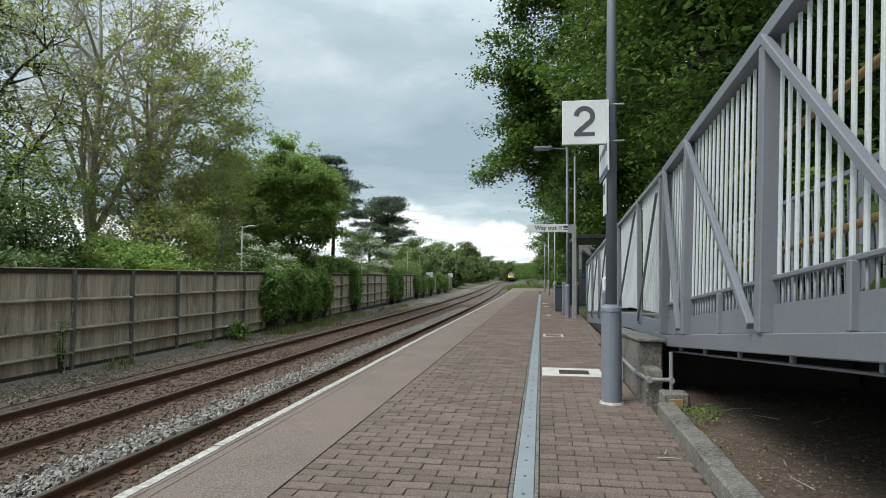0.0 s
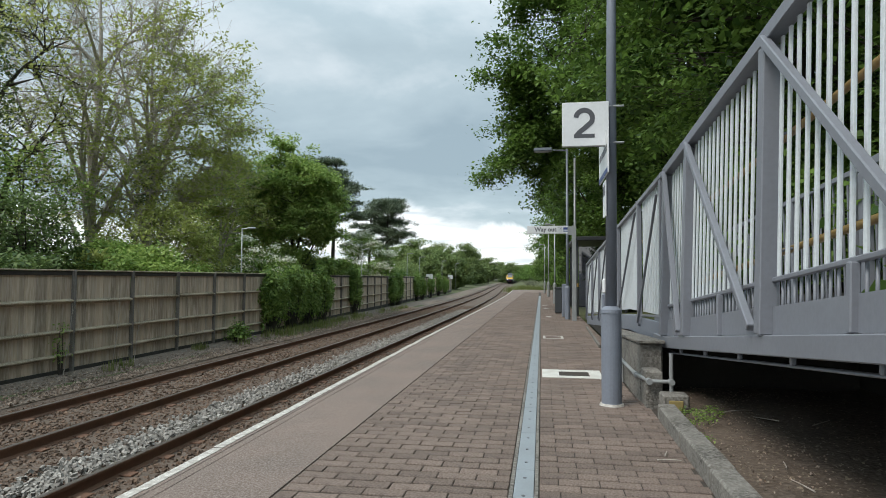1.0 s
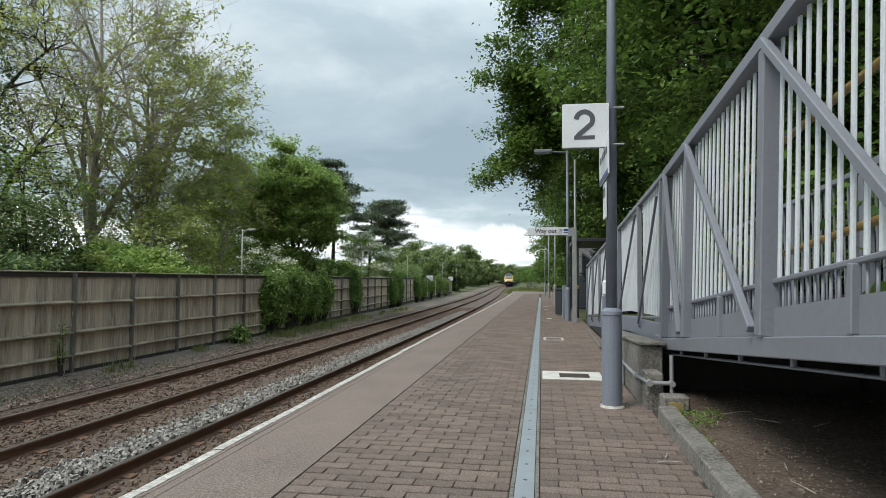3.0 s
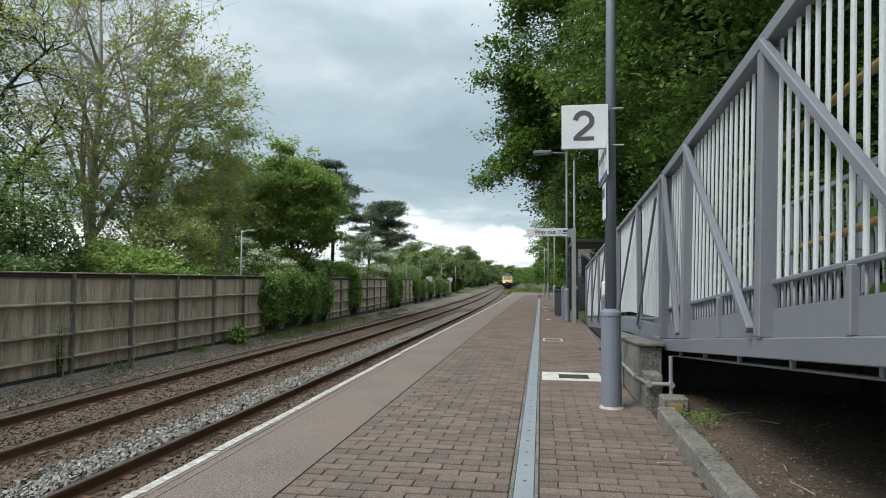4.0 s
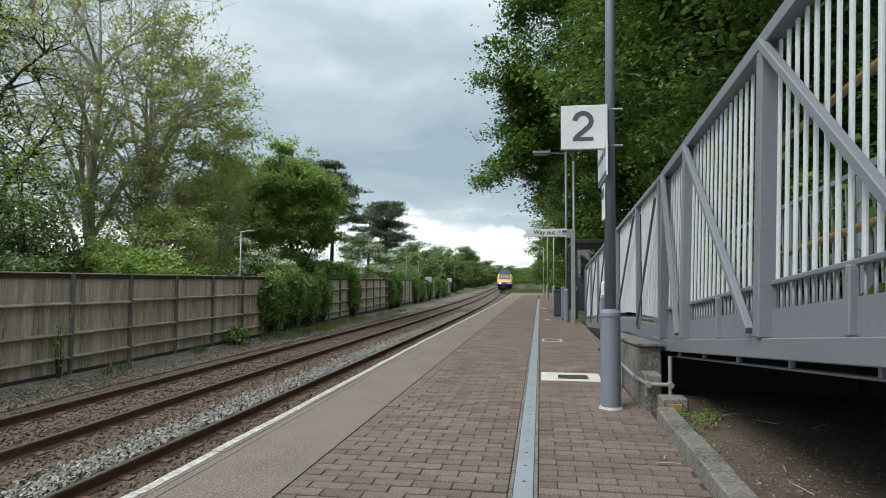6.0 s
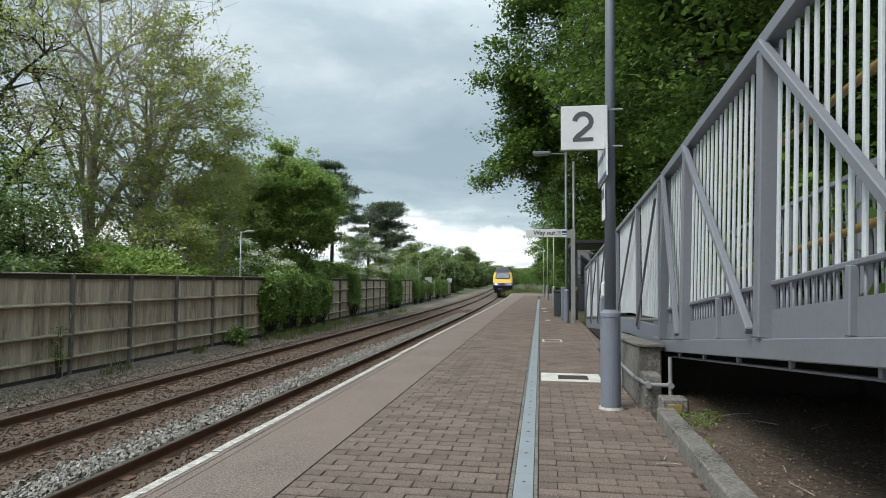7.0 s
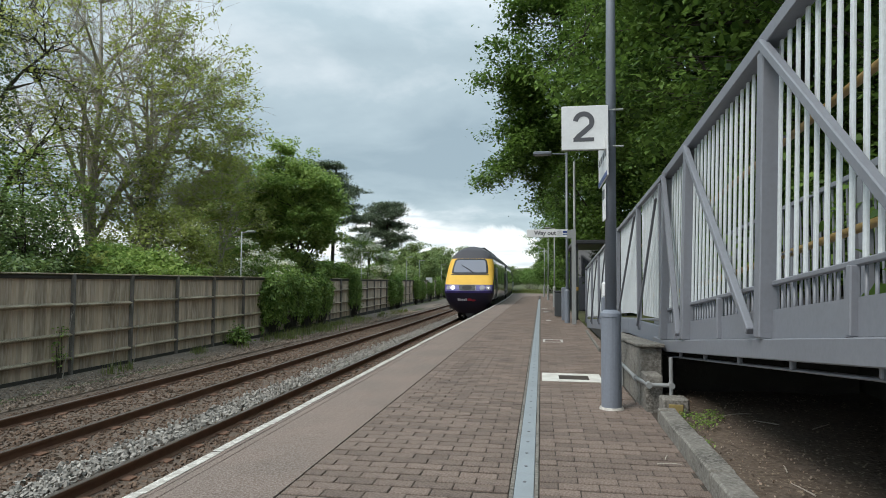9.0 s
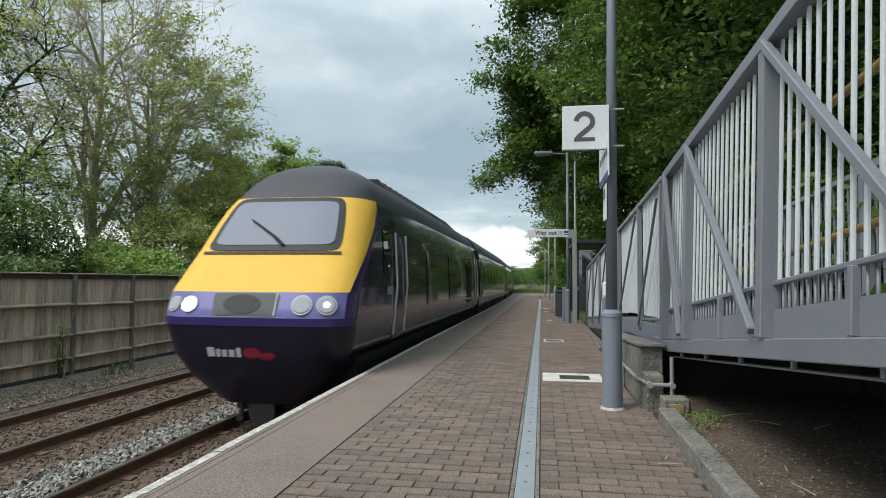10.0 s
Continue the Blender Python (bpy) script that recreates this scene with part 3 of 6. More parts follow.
def parapet(name, x, y0, y1, posts, label, braces=True, bars=None, heavy=True):
    """A run of steel parapet along the ramp from y0 (near) to y1 (far); outer face towards -x."""
    p = thing(name, label, "parapet", "ramp parapets", at=(0, 0, 0))
    w = 0.1 if heavy else 0.06
    steel("top_rail", lean((x, y0, rail_top(y0) - 0.05), x), lean((x, y1, rail_top(y1) - 0.05), x), 0.09 if heavy else 0.06, 0.1 if heavy else 0.05, p, label="grey top rail")
    low = 0.31 if heavy else 0.2
    steel("lower_rail", lean((x + 0.03, y0, deck(y0) + low), x), lean((x + 0.03, y1, deck(y1) + low), x), 0.03, 0.03, p)
    for y in posts:
        steel("post", lean((x, y, deck(y) + 0.0), x), lean((x, y, rail_top(y) - 0.1), x), w, w * 1.05, p)
    if heavy:
        for a, b in zip(posts, posts[1:]):
            # infill plate above the deck edge
            bm = B()
            va = [lean(v, x) for v in ((x + 0.022, a + w / 2, deck(a) + 0.0), (x + 0.022, b - w / 2, deck(b) + 0.0), (x + 0.022, b - w / 2, deck(b) + 0.17), (x + 0.022, a + w / 2, deck(a) + 0.17))]
            vs = [bm.verts.new(v) for v in va] + [bm.verts.new((v[0] + 0.008, v[1], v[2])) for v in va]
            for f in ((0, 1, 2, 3), (7, 6, 5, 4), (0, 4, 5, 1), (1, 5, 6, 2), (2, 6, 7, 3), (3, 7, 4, 0)):
                bm.faces.new([vs[i] for i in f])
            part("kick_plate", bm, M_STEEL, p, "plain grey kick plate")
            mid = (a + b) / 2
            steel("stub_post", lean((x + 0.012, mid, deck(mid)), x), lean((x + 0.012, mid, deck(mid) + low), x), 0.045, 0.045, p)
    if braces:
        for a, b in zip(posts, posts[1:]):
            if heavy:
                steel("brace", lean((x - 0.052, b - 0.03, rail_top(b) - 0.06), x), lean((x - 0.052, a + 0.10, deck(a) + 0.03), x), 0.055, 0.05, p, label="diagonal grey brace")
            else:
                steel("brace", (x - 0.04, b - 0.05, deck(b) + 0.05), (x - 0.04, a + 0.1, rail_top(a) - 0.25), 0.025, 0.03, p, label="slim diagonal brace")
    # upright bars, one mesh reused
    y = y0 + (0.08 if heavy else 0.07)
    while y < y1 - 0.03:
        if min(abs(y - q) for q in posts) > 0.07:
            h = rail_top(y) - 0.09 - deck(y) - low
            bm = B()
            bar(bm, lean((x + 0.03, y, deck(y) + low), x), lean((x + 0.03, y, deck(y) + low + h), x), 0.03 if heavy else 0.026, 0.017, up=(1, 0, 0), bevel=0.003)
            part("upright_bar", bm, bars or M_GALV, p)
        y += 0.122 if heavy else 0.115
    if heavy:
        y = y0 + 0.05
        while y < y1:
            bm = B()
            tube(bm, lean((x + 0.05, y, deck(y) + 0.02), x), lean((x + 0.05, y, deck(y) + low), x), 0.009, seg=6)
            part("short_bar", bm, M_STEEL, p, smooth=True)
            y += 0.085
    return p


def build_ramp():
    near = [-4.2, -2.15, -0.1, 1.9, 3.95, 5.98, 7.02]
    parapet("ramp_parapet", RX, -4.3, 7.1, near, "blue-grey steel parapet with pale upright bars on the ramp")
    parapet("ramp_parapet", RX, 7.16, 19.0, [7.25, 8.9, 11.2, 12.9, 14.9, 16.9, 18.95], "grey steel parapet with slim braces on the lower ramp", heavy=False)
    parapet("ramp_parapet", 3.35, -4.3, 7.1, near, "far steel parapet of the ramp seen through the bars", braces=False, bars=M_STEEL)
    parapet("ramp_parapet", 3.35, 7.16, 19.0, [7.25, 8.9, 11.2, 12.9, 14.9, 16.9, 18.95], "far lower parapet of the ramp", braces=False, heavy=False, bars=M_STEEL)
    r = thing("ramp_deck", "grey steel access ramp deck on edge beams", "ramp", at=(0, 0, 0))
    for x in (RX, 3.35):
        s = -1 if x == RX else 1
        for ya, yb in ((-4.3, 6.9), (6.9, 7.5)):
            steel("edge_beam", (x, ya, deck(ya) - 0.065), (x, yb, deck(yb) - 0.065), 0.12, 0.125, r, label="grey edge beam")
            steel("flange", (x + s * -0.03, ya, deck(ya) - 0.175), (x + s * -0.03, yb, deck(yb) - 0.175), 0.014, 0.09, r, label="thin lower flange")
    for ya, yb in ((7.5, 10), (10, 19)):
        for x in (RX + 0.03, 3.32):
            steel("edge_beam", (x, ya, deck(ya) + 0.0), (x, yb, deck(yb) + 0.0), 0.24, 0.05, r, M_POLE, "grey edge beam")
    y = 0.9
    while y < 6.8:
        steel("hanger", (RX - 0.01, y, deck(y) - 0.17), (RX - 0.01, y, deck(y) - 0.12), 0.03, 0.03, r)
        y += 0.9
    for ya, yb in ((-4.3, 6.9), (6.9, 10), (10, 19)):
        bm = B()
        vs = []
        for y in (ya, yb):
            for x, dz in ((RX + 0.062, -0.03), (3.288, -0.03), (3.288, -0.09), (RX + 0.062, -0.09)):
                vs.append(bm.verts.new((x, y, deck(y) + dz)))
        for i in range(4):
            j = (i + 1) % 4
            bm.faces.new((vs[i], vs[4 + i], vs[4 + j], vs[j]))
        bm.faces.new(vs[:4])
        bm.faces.new(vs[7:3:-1])
        part("deck_plate", bm, M_STEEL, r)
    y = 0.6
    while y < 6.8:
        steel("cross_beam", (RX + 0.07, y, deck(y) - 0.15), (3.27, y, deck(y) - 0.15), 0.06, 0.1, r)
        y += 0.75
    for yy in (-4.0,):
        steel("leg", (3.2, yy, -0.1), (3.2, yy, deck(yy) - 0.13), 0.1, 0.1, r)
        steel("leg", (1.50, yy, -0.1), (1.50, yy, deck(yy) - 0.13), 0.1, 0.1, r)
    for x in (1.5,):
        for h, rad in ((0.52, 0.022), (1.22, 0.022)):
            hr = thing("handrail", "round ochre-yellow handrail along the ramp", "handrail", "ramp handrails", at=(0, 0, 0))
            bm = B()
            tube(bm, (x, -4.2, deck(-4.2) + h), (x, 6.9, deck(6.9) + h), rad)
            tube(bm, (x, 6.9, deck(6.9) + h), (x, 9.9, deck(9.9) + h), rad)
            part("rail_tube", bm, M_YELLOW_BAR, hr, smooth=True)
            for y in near[1:]:
                bm = B()
                tube(bm, (x, y, deck(y) + h), (x + (-0.12 if x < 2 else 0.12), y, deck(y) + h - 0.03), 0.008, seg=6)
                part("bracket", bm, M_STEEL, hr)
    # added backdrop walls: the deep shade under the ramp is in their colour
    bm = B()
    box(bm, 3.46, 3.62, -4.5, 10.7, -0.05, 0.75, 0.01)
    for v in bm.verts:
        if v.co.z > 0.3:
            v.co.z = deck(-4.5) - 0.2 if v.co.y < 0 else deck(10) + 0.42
    tagged(part("shade_wall", bm, M_CONC_DARK), "wall added behind the ramp, coloured near black for the shade there", "wall", kind="structure")
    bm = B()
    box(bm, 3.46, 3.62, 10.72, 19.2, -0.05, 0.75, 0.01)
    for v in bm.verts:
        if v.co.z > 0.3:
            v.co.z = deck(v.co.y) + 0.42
    tagged(part("shade_wall", bm, M_CONC_DARK), "wall added beside the lower ramp, coloured near black for the shade there", "wall", kind="structure")
    # wall that closes the lower ramp, its near-black colour standing in for shade
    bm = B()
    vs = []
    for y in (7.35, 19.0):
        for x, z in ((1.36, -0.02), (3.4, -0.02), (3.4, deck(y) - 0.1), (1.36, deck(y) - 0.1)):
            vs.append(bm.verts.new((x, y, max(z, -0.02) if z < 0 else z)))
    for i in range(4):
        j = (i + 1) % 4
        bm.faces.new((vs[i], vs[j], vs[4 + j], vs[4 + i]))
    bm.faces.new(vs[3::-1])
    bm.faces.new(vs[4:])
    part("ramp_base", bm, M_CONC_DARK, r, "concrete base of the lower ramp, coloured near black for shade")


build_ramp()


# ---- signs, poles ----
def text_mesh(name, words, size, mat, parent, m, label="", depth=0.0015, bold=0.0):
    cu = bpy.data.curves.new(name, "FONT")
    cu.body, cu.size, cu.extrude, cu.offset = words, size, depth, bold
    cu.align_x, cu.align_y = "CENTER", "CENTER"
    tmp = bpy.data.objects.new(name, cu)
    scene.collection.objects.link(tmp)
    me = bpy.data.meshes.new_from_object(tmp.evaluated_get(bpy.context.evaluated_depsgraph_get()))
    bpy.data.objects.remove(tmp)
    me.materials.clear()
    me.materials.append(mat)
    ob = new(name, me)
    ob.parent = parent
    ob.matrix_basis = m
    return tagged(ob, label)


def build_main_pole():
    p = thing("signal_pole", "tall blue-grey painted steel lamp pole with a wide lower sleeve", "pole", at=(0.705, 6.5, 0))
    bm = B()
    tube(bm, (0, 0, 0.0), (0, 0, 0.93), 0.101, 0.101, 24)
    part("sleeve", bm, M_POLE, p, smooth=False)
    bm = B()
    tube(bm, (0, 0, 0.93), (0, 0, 0.965), 0.108, 0.104, 24)
    tube(bm, (0, 0, 0.965), (0, 0, 1.0), 0.104, 0.062, 24)
    part("collar", bm, M_POLE, p)
    bm = B()
    tube(bm, (0, 0, 1.0), (0.04, 0, 7.0), 0.058, 0.038, 20)
    part("shaft", bm, M_POLE, p, smooth=True)
    bm = B()
    tube(bm, (0, 0, 0.0), (0, 0, 0.022), 0.125, 0.115, 20)
    part("base_ring", bm, M_WHITE_LINE, p, "pale mortar ring")
    s = thing("platform_sign", "square white enamel sign with a dark grey figure", "sign", at=(0.45, 6.42, 2.865))
    bm = B()
    box(bm, -0.235, 0.235, -0.012, 0.012, -0.228, 0.228, 0.004)
    part("panel", bm, M_SIGN, s)
    bm = B()
    box(bm, -0.235, 0.235, 0.0125, 0.03, -0.232, -0.21)
    box(bm, 0.205, 0.237, 0.0125, 0.03, -0.21, 0.228)
    part("back_frame", bm, M_LIGHTPOLE, s)
    # the figure 2: a bowl, a sweep down to the left and a foot
    line = [(0.083 * math.cos(radians(a)), 0.052 + 0.083 * math.sin(radians(a))) for a in range(175, -36, -15)]
    line += [(0.045, -0.015), (0.0, -0.055), (-0.05, -0.095), (-0.083, -0.137)]
    verts, faces, th = [], [], 0.0255
    for i, (x, z) in enumerate(line):
        a, b = line[max(0, i - 1)], line[min(len(line) - 1, i + 1)]
        dx, dz = b[0] - a[0], b[1] - a[1]
        l = math.hypot(dx, dz)
        nx, nz = -dz / l, dx / l
        for k in (1, -1):
            for y in (-0.0128, -0.0145):
                verts.append((x + nx * th * k, y, z + nz * th * k))
    for i in range(len(line) - 1):
        o = 4 * i
        faces += [(o + 1, o + 5, o + 7, o + 3), (o, o + 4, o + 5, o + 1), (o + 2, o + 3, o + 7, o + 6)]
    k = len(verts)
    for y in (-0.0128, -0.0146):
        verts += [(-0.104, y, -0.152), (0.104, y, -0.152), (0.104, y, -0.112), (-0.104, y, -0.112)]
    faces += [(k + 4, k + 5, k + 6, k + 7)] + [(k + i, k + (i + 1) % 4, k + 4 + (i + 1) % 4, k + 4 + i) for i in range(4)]
    fig = mesh_object("figure", verts, faces, M_SIGN_INK)
    fig.location = (-0.012, 0, 0.008)
    attach(fig, s, "dark grey figure two")
    for z in (0.19, -0.19):
        bm = B()
        tube(bm, (0.22, 0.04, z), (0.39, 0.04, z), 0.011, seg=8)
        box(bm, 0.20, 0.23, 0.013, 0.05, z - 0.02, z + 0.02)
        part("bracket", bm, M_LIGHTPOLE, s)
    n = thing("name_board", "white board with a blue band, seen nearly edge-on", "sign", at=(0.655, 6.55, 2.55))
    bm = B()
    box(bm, -0.008, 0.008, -0.35, 0.55, -0.22, 0.22, 0.003)
    part("panel", bm, M_SIGN, n)
    bm = B()
    box(bm, -0.0105, -0.0085, -0.345, 0.545, -0.215, -0.165)
    part("blue_band", bm, M_SIGN_BLUE, n)
    bm = B()
    for k in range(4):
        box(bm, -0.0105, -0.0085, -0.28 + k * 0.2, -0.14 + k * 0.2, 0.0, 0.07)
    part("letter_bars", bm, M_SIGN_INK, n)
    q = thing("notice_plate", "small white notice fixed to the pole", "sign", at=(0.655, 6.55, 2.12))
    bm = B()
    box(bm, -0.006, 0.006, -0.10, 0.16, -0.2, 0.17, 0.003)
    part("panel", bm, M_SIGN, q)
    bm = B()
    box(bm, -0.0085, -0.0065, -0.07, 0.13, 0.02, 0.12)
    part("text_bars", bm, M_SIGN_INK, q)
    d = thing("help_box", "small pale blue-grey box on a stub post", "cabinet", at=(0.80, 7.6, 0))
    bm = B()
    tube(bm, (0, 0, 0), (0, 0, 0.9), 0.035)
    part("stub", bm, M_POLE, d)
    bm = B()
    box(bm, -0.085, 0.06, -0.06, 0.06, 0.86, 1.10, 0.012)
    part("housing", bm, M_POLE, d)
    bm = B()
    box(bm, -0.08, -0.0, -0.065, 0.05, 1.1, 1.28, 0.02)
    part("hood", bm, M_SIGN, d, "white hood")


build_main_pole()


def lamp_post(x, y, h, arm, thick, label, mat=None, base=True, z0=0.0):
    p = thing("lamp_post", label, "lamp post", "station lamp posts", at=(x, y, z0))
    bm = B()
    tube(bm, (0, 0, 0), (0, 0, h), 0.05 * thick, 0.035 * thick, 12)
    part("shaft", bm, mat or M_LIGHTPOLE, p, smooth=True)
    if base:
        bm = B()
        tube(bm, (0, 0, 0), (0, 0, 1.0), 0.085, 0.085, 14)
        tube(bm, (0, 0, 1.0), (0, 0, 1.06), 0.085, 0.05, 14)
        part("sleeve", bm, mat or M_LIGHTPOLE, p)
    if arm:
        s = math.copysign(1, arm)
        bm = B()
        tube(bm, (0, 0, h - 0.05), (arm * 0.5, 0, h - 0.02), 0.022, seg=8)
        part("arm", bm, mat or M_LIGHTPOLE, p)
        bm = B()
        box(bm, min(arm * 0.45, arm), max(arm * 0.45, arm), -0.14 * thick, 0.14 * thick, h - 0.06 * thick, h + 0.04 * thick, 0.02)
        head = part("lamp_head", bm, mat or M_LIGHTPOLE, p, "flat grey lamp head")
        bm = B()
        box(bm, min(arm * 0.55, arm * 0.95), max(arm * 0.55, arm * 0.95), -0.10 * thick, 0.10 * thick, h - 0.075 * thick, h - 0.061 * thick)
        part("lens", bm, M_GREYBAR, head)
    return p


lamp_post(0.82, 19.9, 5.42, -1.05, 1, "tall grey lamp post with a flat head on an arm", M_POLE)
lamp_post(1.08, 20.3, 5.2, 0, 1, "slim grey pole beside the way out sign", base=False)
lamp_post(0.69, 32.3, 4.1, -0.5, 0.8, "slim grey platform lamp post")
lamp_post(0.51, 44.3, 4.5, -0.5, 0.8, "slim grey platform lamp post")
lamp_post(0.30, 55.0, 4.3, -0.5, 0.8, "slim grey platform lamp post")
for x, y, h in ((-11.5, 22.4, 3.78), (-11.9, 40, 3.8), (-12.3, 56, 4.15), (-12.7, 64, 4.1), (-13.2, 82, 4.2), (-13.8, 100, 4.3)):
    lamp_post(x, y, h, 0.55, 0.62, "distant grey lamp post behind the fence", base=False, z0=-0.6)


def build_way_out():
    w = thing("way_out_sign", "white directional sign board on a grey box post", "sign", at=(0, 19.2, 0))
    bm = B()
    box(bm, 0.93, 1.06, -0.05, 0.05, 0.0, 2.90, 0.008)
    part("post", bm, M_LIGHTPOLE, w)
    bm = B()
    box(bm, -0.43, 0.82, -0.02, 0.02, 2.66, 2.90, 0.006)
    b = part("board", bm, M_SIGN, w)
    text_mesh("lettering", "Way out", 0.185, M_SIGN_INK, w, pose(0.13, -0.0215, 2.785, 90, 0, 0), "dark lettering", bold=0.005)
    bm = B()
    bar(bm, (0.49, -0.0225, 2.71), (0.60, -0.0225, 2.83), 0.003, 0.028, up=(0, 1, 0))
    bar(bm, (0.50, -0.0225, 2.84), (0.62, -0.0225, 2.84), 0.003, 0.026, up=(0, 1, 0))
    bar(bm, (0.61, -0.0225, 2.72), (0.61, -0.0225, 2.84), 0.003, 0.026, up=(0, 1, 0))
    part("arrow", bm, M_SIGN_INK, w)
    bm = B()
    box(bm, 0.67, 0.80, -0.0235, -0.021, 2.72, 2.75)
    box(bm, 0.67, 0.80, -0.0235, -0.021, 2.78, 2.85)
    part("pictogram", bm, M_SIGN_BLUE, w)
    bm = B()
    box(bm, 0.80, 0.935, -0.025, 0.025, 2.62, 2.88, 0.005)
    part("clamp", bm, M_LIGHTPOLE, w)


build_way_out()


def build_far_platform_things():
    b = thing("litter_bin", "dark grey litter bin on the platform", "litter bin", at=(0.62, 23.0, 0))
    bm = B()
    box(bm, -0.13, 0.13, -0.13, 0.13, 0.03, 0.9, 0.03)
    part("bin_body", bm, M_BIN, b)
    bm = B()
    box(bm, -0.145, 0.145, -0.145, 0.145, 0.9, 0.97, 0.025)
    part("lid", bm, M_BIN, b)
    c = thing("equipment_cabinet", "tall dark grey equipment cabinet", "cabinet", at=(0.78, 21.3, 0))
    bm = B()
    box(bm, -0.09, 0.11, -0.12, 0.12, 0, 1.1, 0.02)
    part("case", bm, M_POLE, c)
    bm = B()
    box(bm, -0.075, 0.095, -0.128, -0.121, 0.08, 1.02, 0.003)
    part("door", bm, M_POLE, c)
    s = thing("platform_shelter", "dark-framed glazed waiting shelter beyond the ramp", "shelter", at=(1.35, 24.0, 0))
    bm = B()
    box(bm, -0.15, 2.0, -0.3, 5.2, 2.72, 2.88, 0.03)
    part("roof", bm, M_SHELTER, s)
    for x in (0, 1.8):
        for y in (0, 1.6, 3.3, 4.9):
            bm = B()
            box(bm, x - 0.04, x + 0.04, y - 0.04, y + 0.04, 0, 2.72)
            part("post", bm, M_SHELTER, s)
    for k, y in enumerate((0.8, 2.45, 4.1)):
        bm = B()
        box(bm, 1.79, 1.81, y - 0.75, y + 0.75, 0.2, 2.5)
        part("pane", bm, M_DARKGLASS, s)
    bm = B()
    box(bm, 0.06, 1.74, -0.01, 0.01, 0.2, 2.5)
    part("pane", bm, M_DARKGLASS, s)
    for k, y in enumerate((21.0, 27.0, 30.0)):
        o = thing("painted_cover", "small white painted patch on the paving", "access cover", at=(0.25 - 0.06 * k, y, 0))
        bm = B()
        box(bm, -0.08, 0.08 + 0.04 * k, -0.2, 0.2, -0.01, 0.004)
        part("patch", bm, M_WHITE_LINE, o)
    p = thing("bollard", "short post with a yellow top beside the shelter", "bollard", at=(1.22, 21.6, 0))
    bm = B()
    tube(bm, (0, 0, 0), (0, 0, 1.0), 0.045)
    part("stem", bm, M_BIN, p)
    bm = B()
    tube(bm, (0, 0, 1.0), (0, 0, 1.12), 0.06)
    part("cap", bm, M_YELLOW_BAR, p, "yellow cap")


build_far_platform_things()


# ---- fence ----
def fence_x(y):
    return -10.2 - 0.04 * max(0.0, y - 21)


def arris(bm, xa, ya, xb, yb, za, zb):
    """A three-cornered fence rail, its sharp edge outwards."""
    vs = []
    for x, y, z in ((xa, ya, za), (xb, yb, zb)):
        vs += [bm.verts.new((x + dx, y, z + dz)) for dx, dz in ((0.0, 0.046), (0.012, 0.05), (0.1, 0.014), (0.1, -0.002), (0.012, -0.05), (0.0, -0.048))]
    for i in range(6):
        j = (i + 1) % 6
        bm.faces.new((vs[i], vs[j], vs[6 + j], vs[6 + i]))
    bm.faces.new(vs[5::-1])
    bm.faces.new(vs[6:])
    bmesh.ops.recalc_face_normals(bm, faces=bm.faces)


def build_fence():
    f = thing("fence", "weathered grey timber fence of upright boards and three rails", "fence", at=(0, 0, 0))
    z0, top = -0.80, 1.375
    rng = random.Random(5)
    ys = [12.14 + 1.97 * k for k in range(-4, 40)]
    for k, (a, b) in enumerate(zip(ys, ys[1:])):
        xa, xb = fence_x(a), fence_x(b)
        base = z0 + 0.0035 * max(0, a - 10)
        bm = B()
        box(bm, xa + 0.0, xa + 0.085, a - 0.035, a + 0.035, base - 0.3, top + 0.03, 0.008)
        part("post", bm, M_POST, f)
        for z, h in ((base + 0.35, 0.05), (base + 0.85, 0.05), (base + 1.51, 0.05)):
            z += rng.uniform(-0.015, 0.015)
            bm = B()
            arris(bm, xa, a + 0.045, xb, b - 0.045, z, z + rng.uniform(-0.012, 0.012))
            part("rail", bm, M_WOOD_RAIL, f)
        # extra strip whose dark colour paints the shade and mould under the capping
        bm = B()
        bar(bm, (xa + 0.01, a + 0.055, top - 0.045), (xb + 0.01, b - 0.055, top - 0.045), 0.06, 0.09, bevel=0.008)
        part("top_board", bm, M_WOOD_DARK, f, "dark strip below the capping, coloured for its shade and mould")
        bm = B()
        bar(bm, (xa + 0.01, a - 0.0, top + 0.018), (xb + 0.01, b - 0.0, top + 0.018), 0.11, 0.03, bevel=0.008)
        part("capping_rail", bm, M_WOOD_RAIL, f, "mossy capping")
        bm = B()
        box(bm, -0.02, 0.02, a + 0.055, b - 0.055, base - 0.15, base + 0.06, 0.004)
        for v in bm.verts:
            v.co.x += fence_x(v.co.y) + 0.02
        part("gravel_board", bm, M_WOOD_DARK, f, "dark board at the ground")
        n = 14
        step = (b - a - 0.04) / n
        joined = B() if a > 29 else None
        for i in range(n):
            y = a + 0.02 + i * step
            bm = joined if joined is not None else B()
            d = rng.uniform(-0.006, 0.008)
            x = fence_x(y)
            box(bm, x - 0.022 + d, x - 0.002 + d, y + 0.003, y + step - 0.003 - 0.006 * rng.random() ** 2, base + 0.05, top - 0.03 - rng.random() * 0.02)
            if joined is None:
                part("board", bm, M_WOOD, f)
        if joined is not None:
            tagged(part("board_run", joined, M_WOOD, f), kind="stuff")


build_fence()


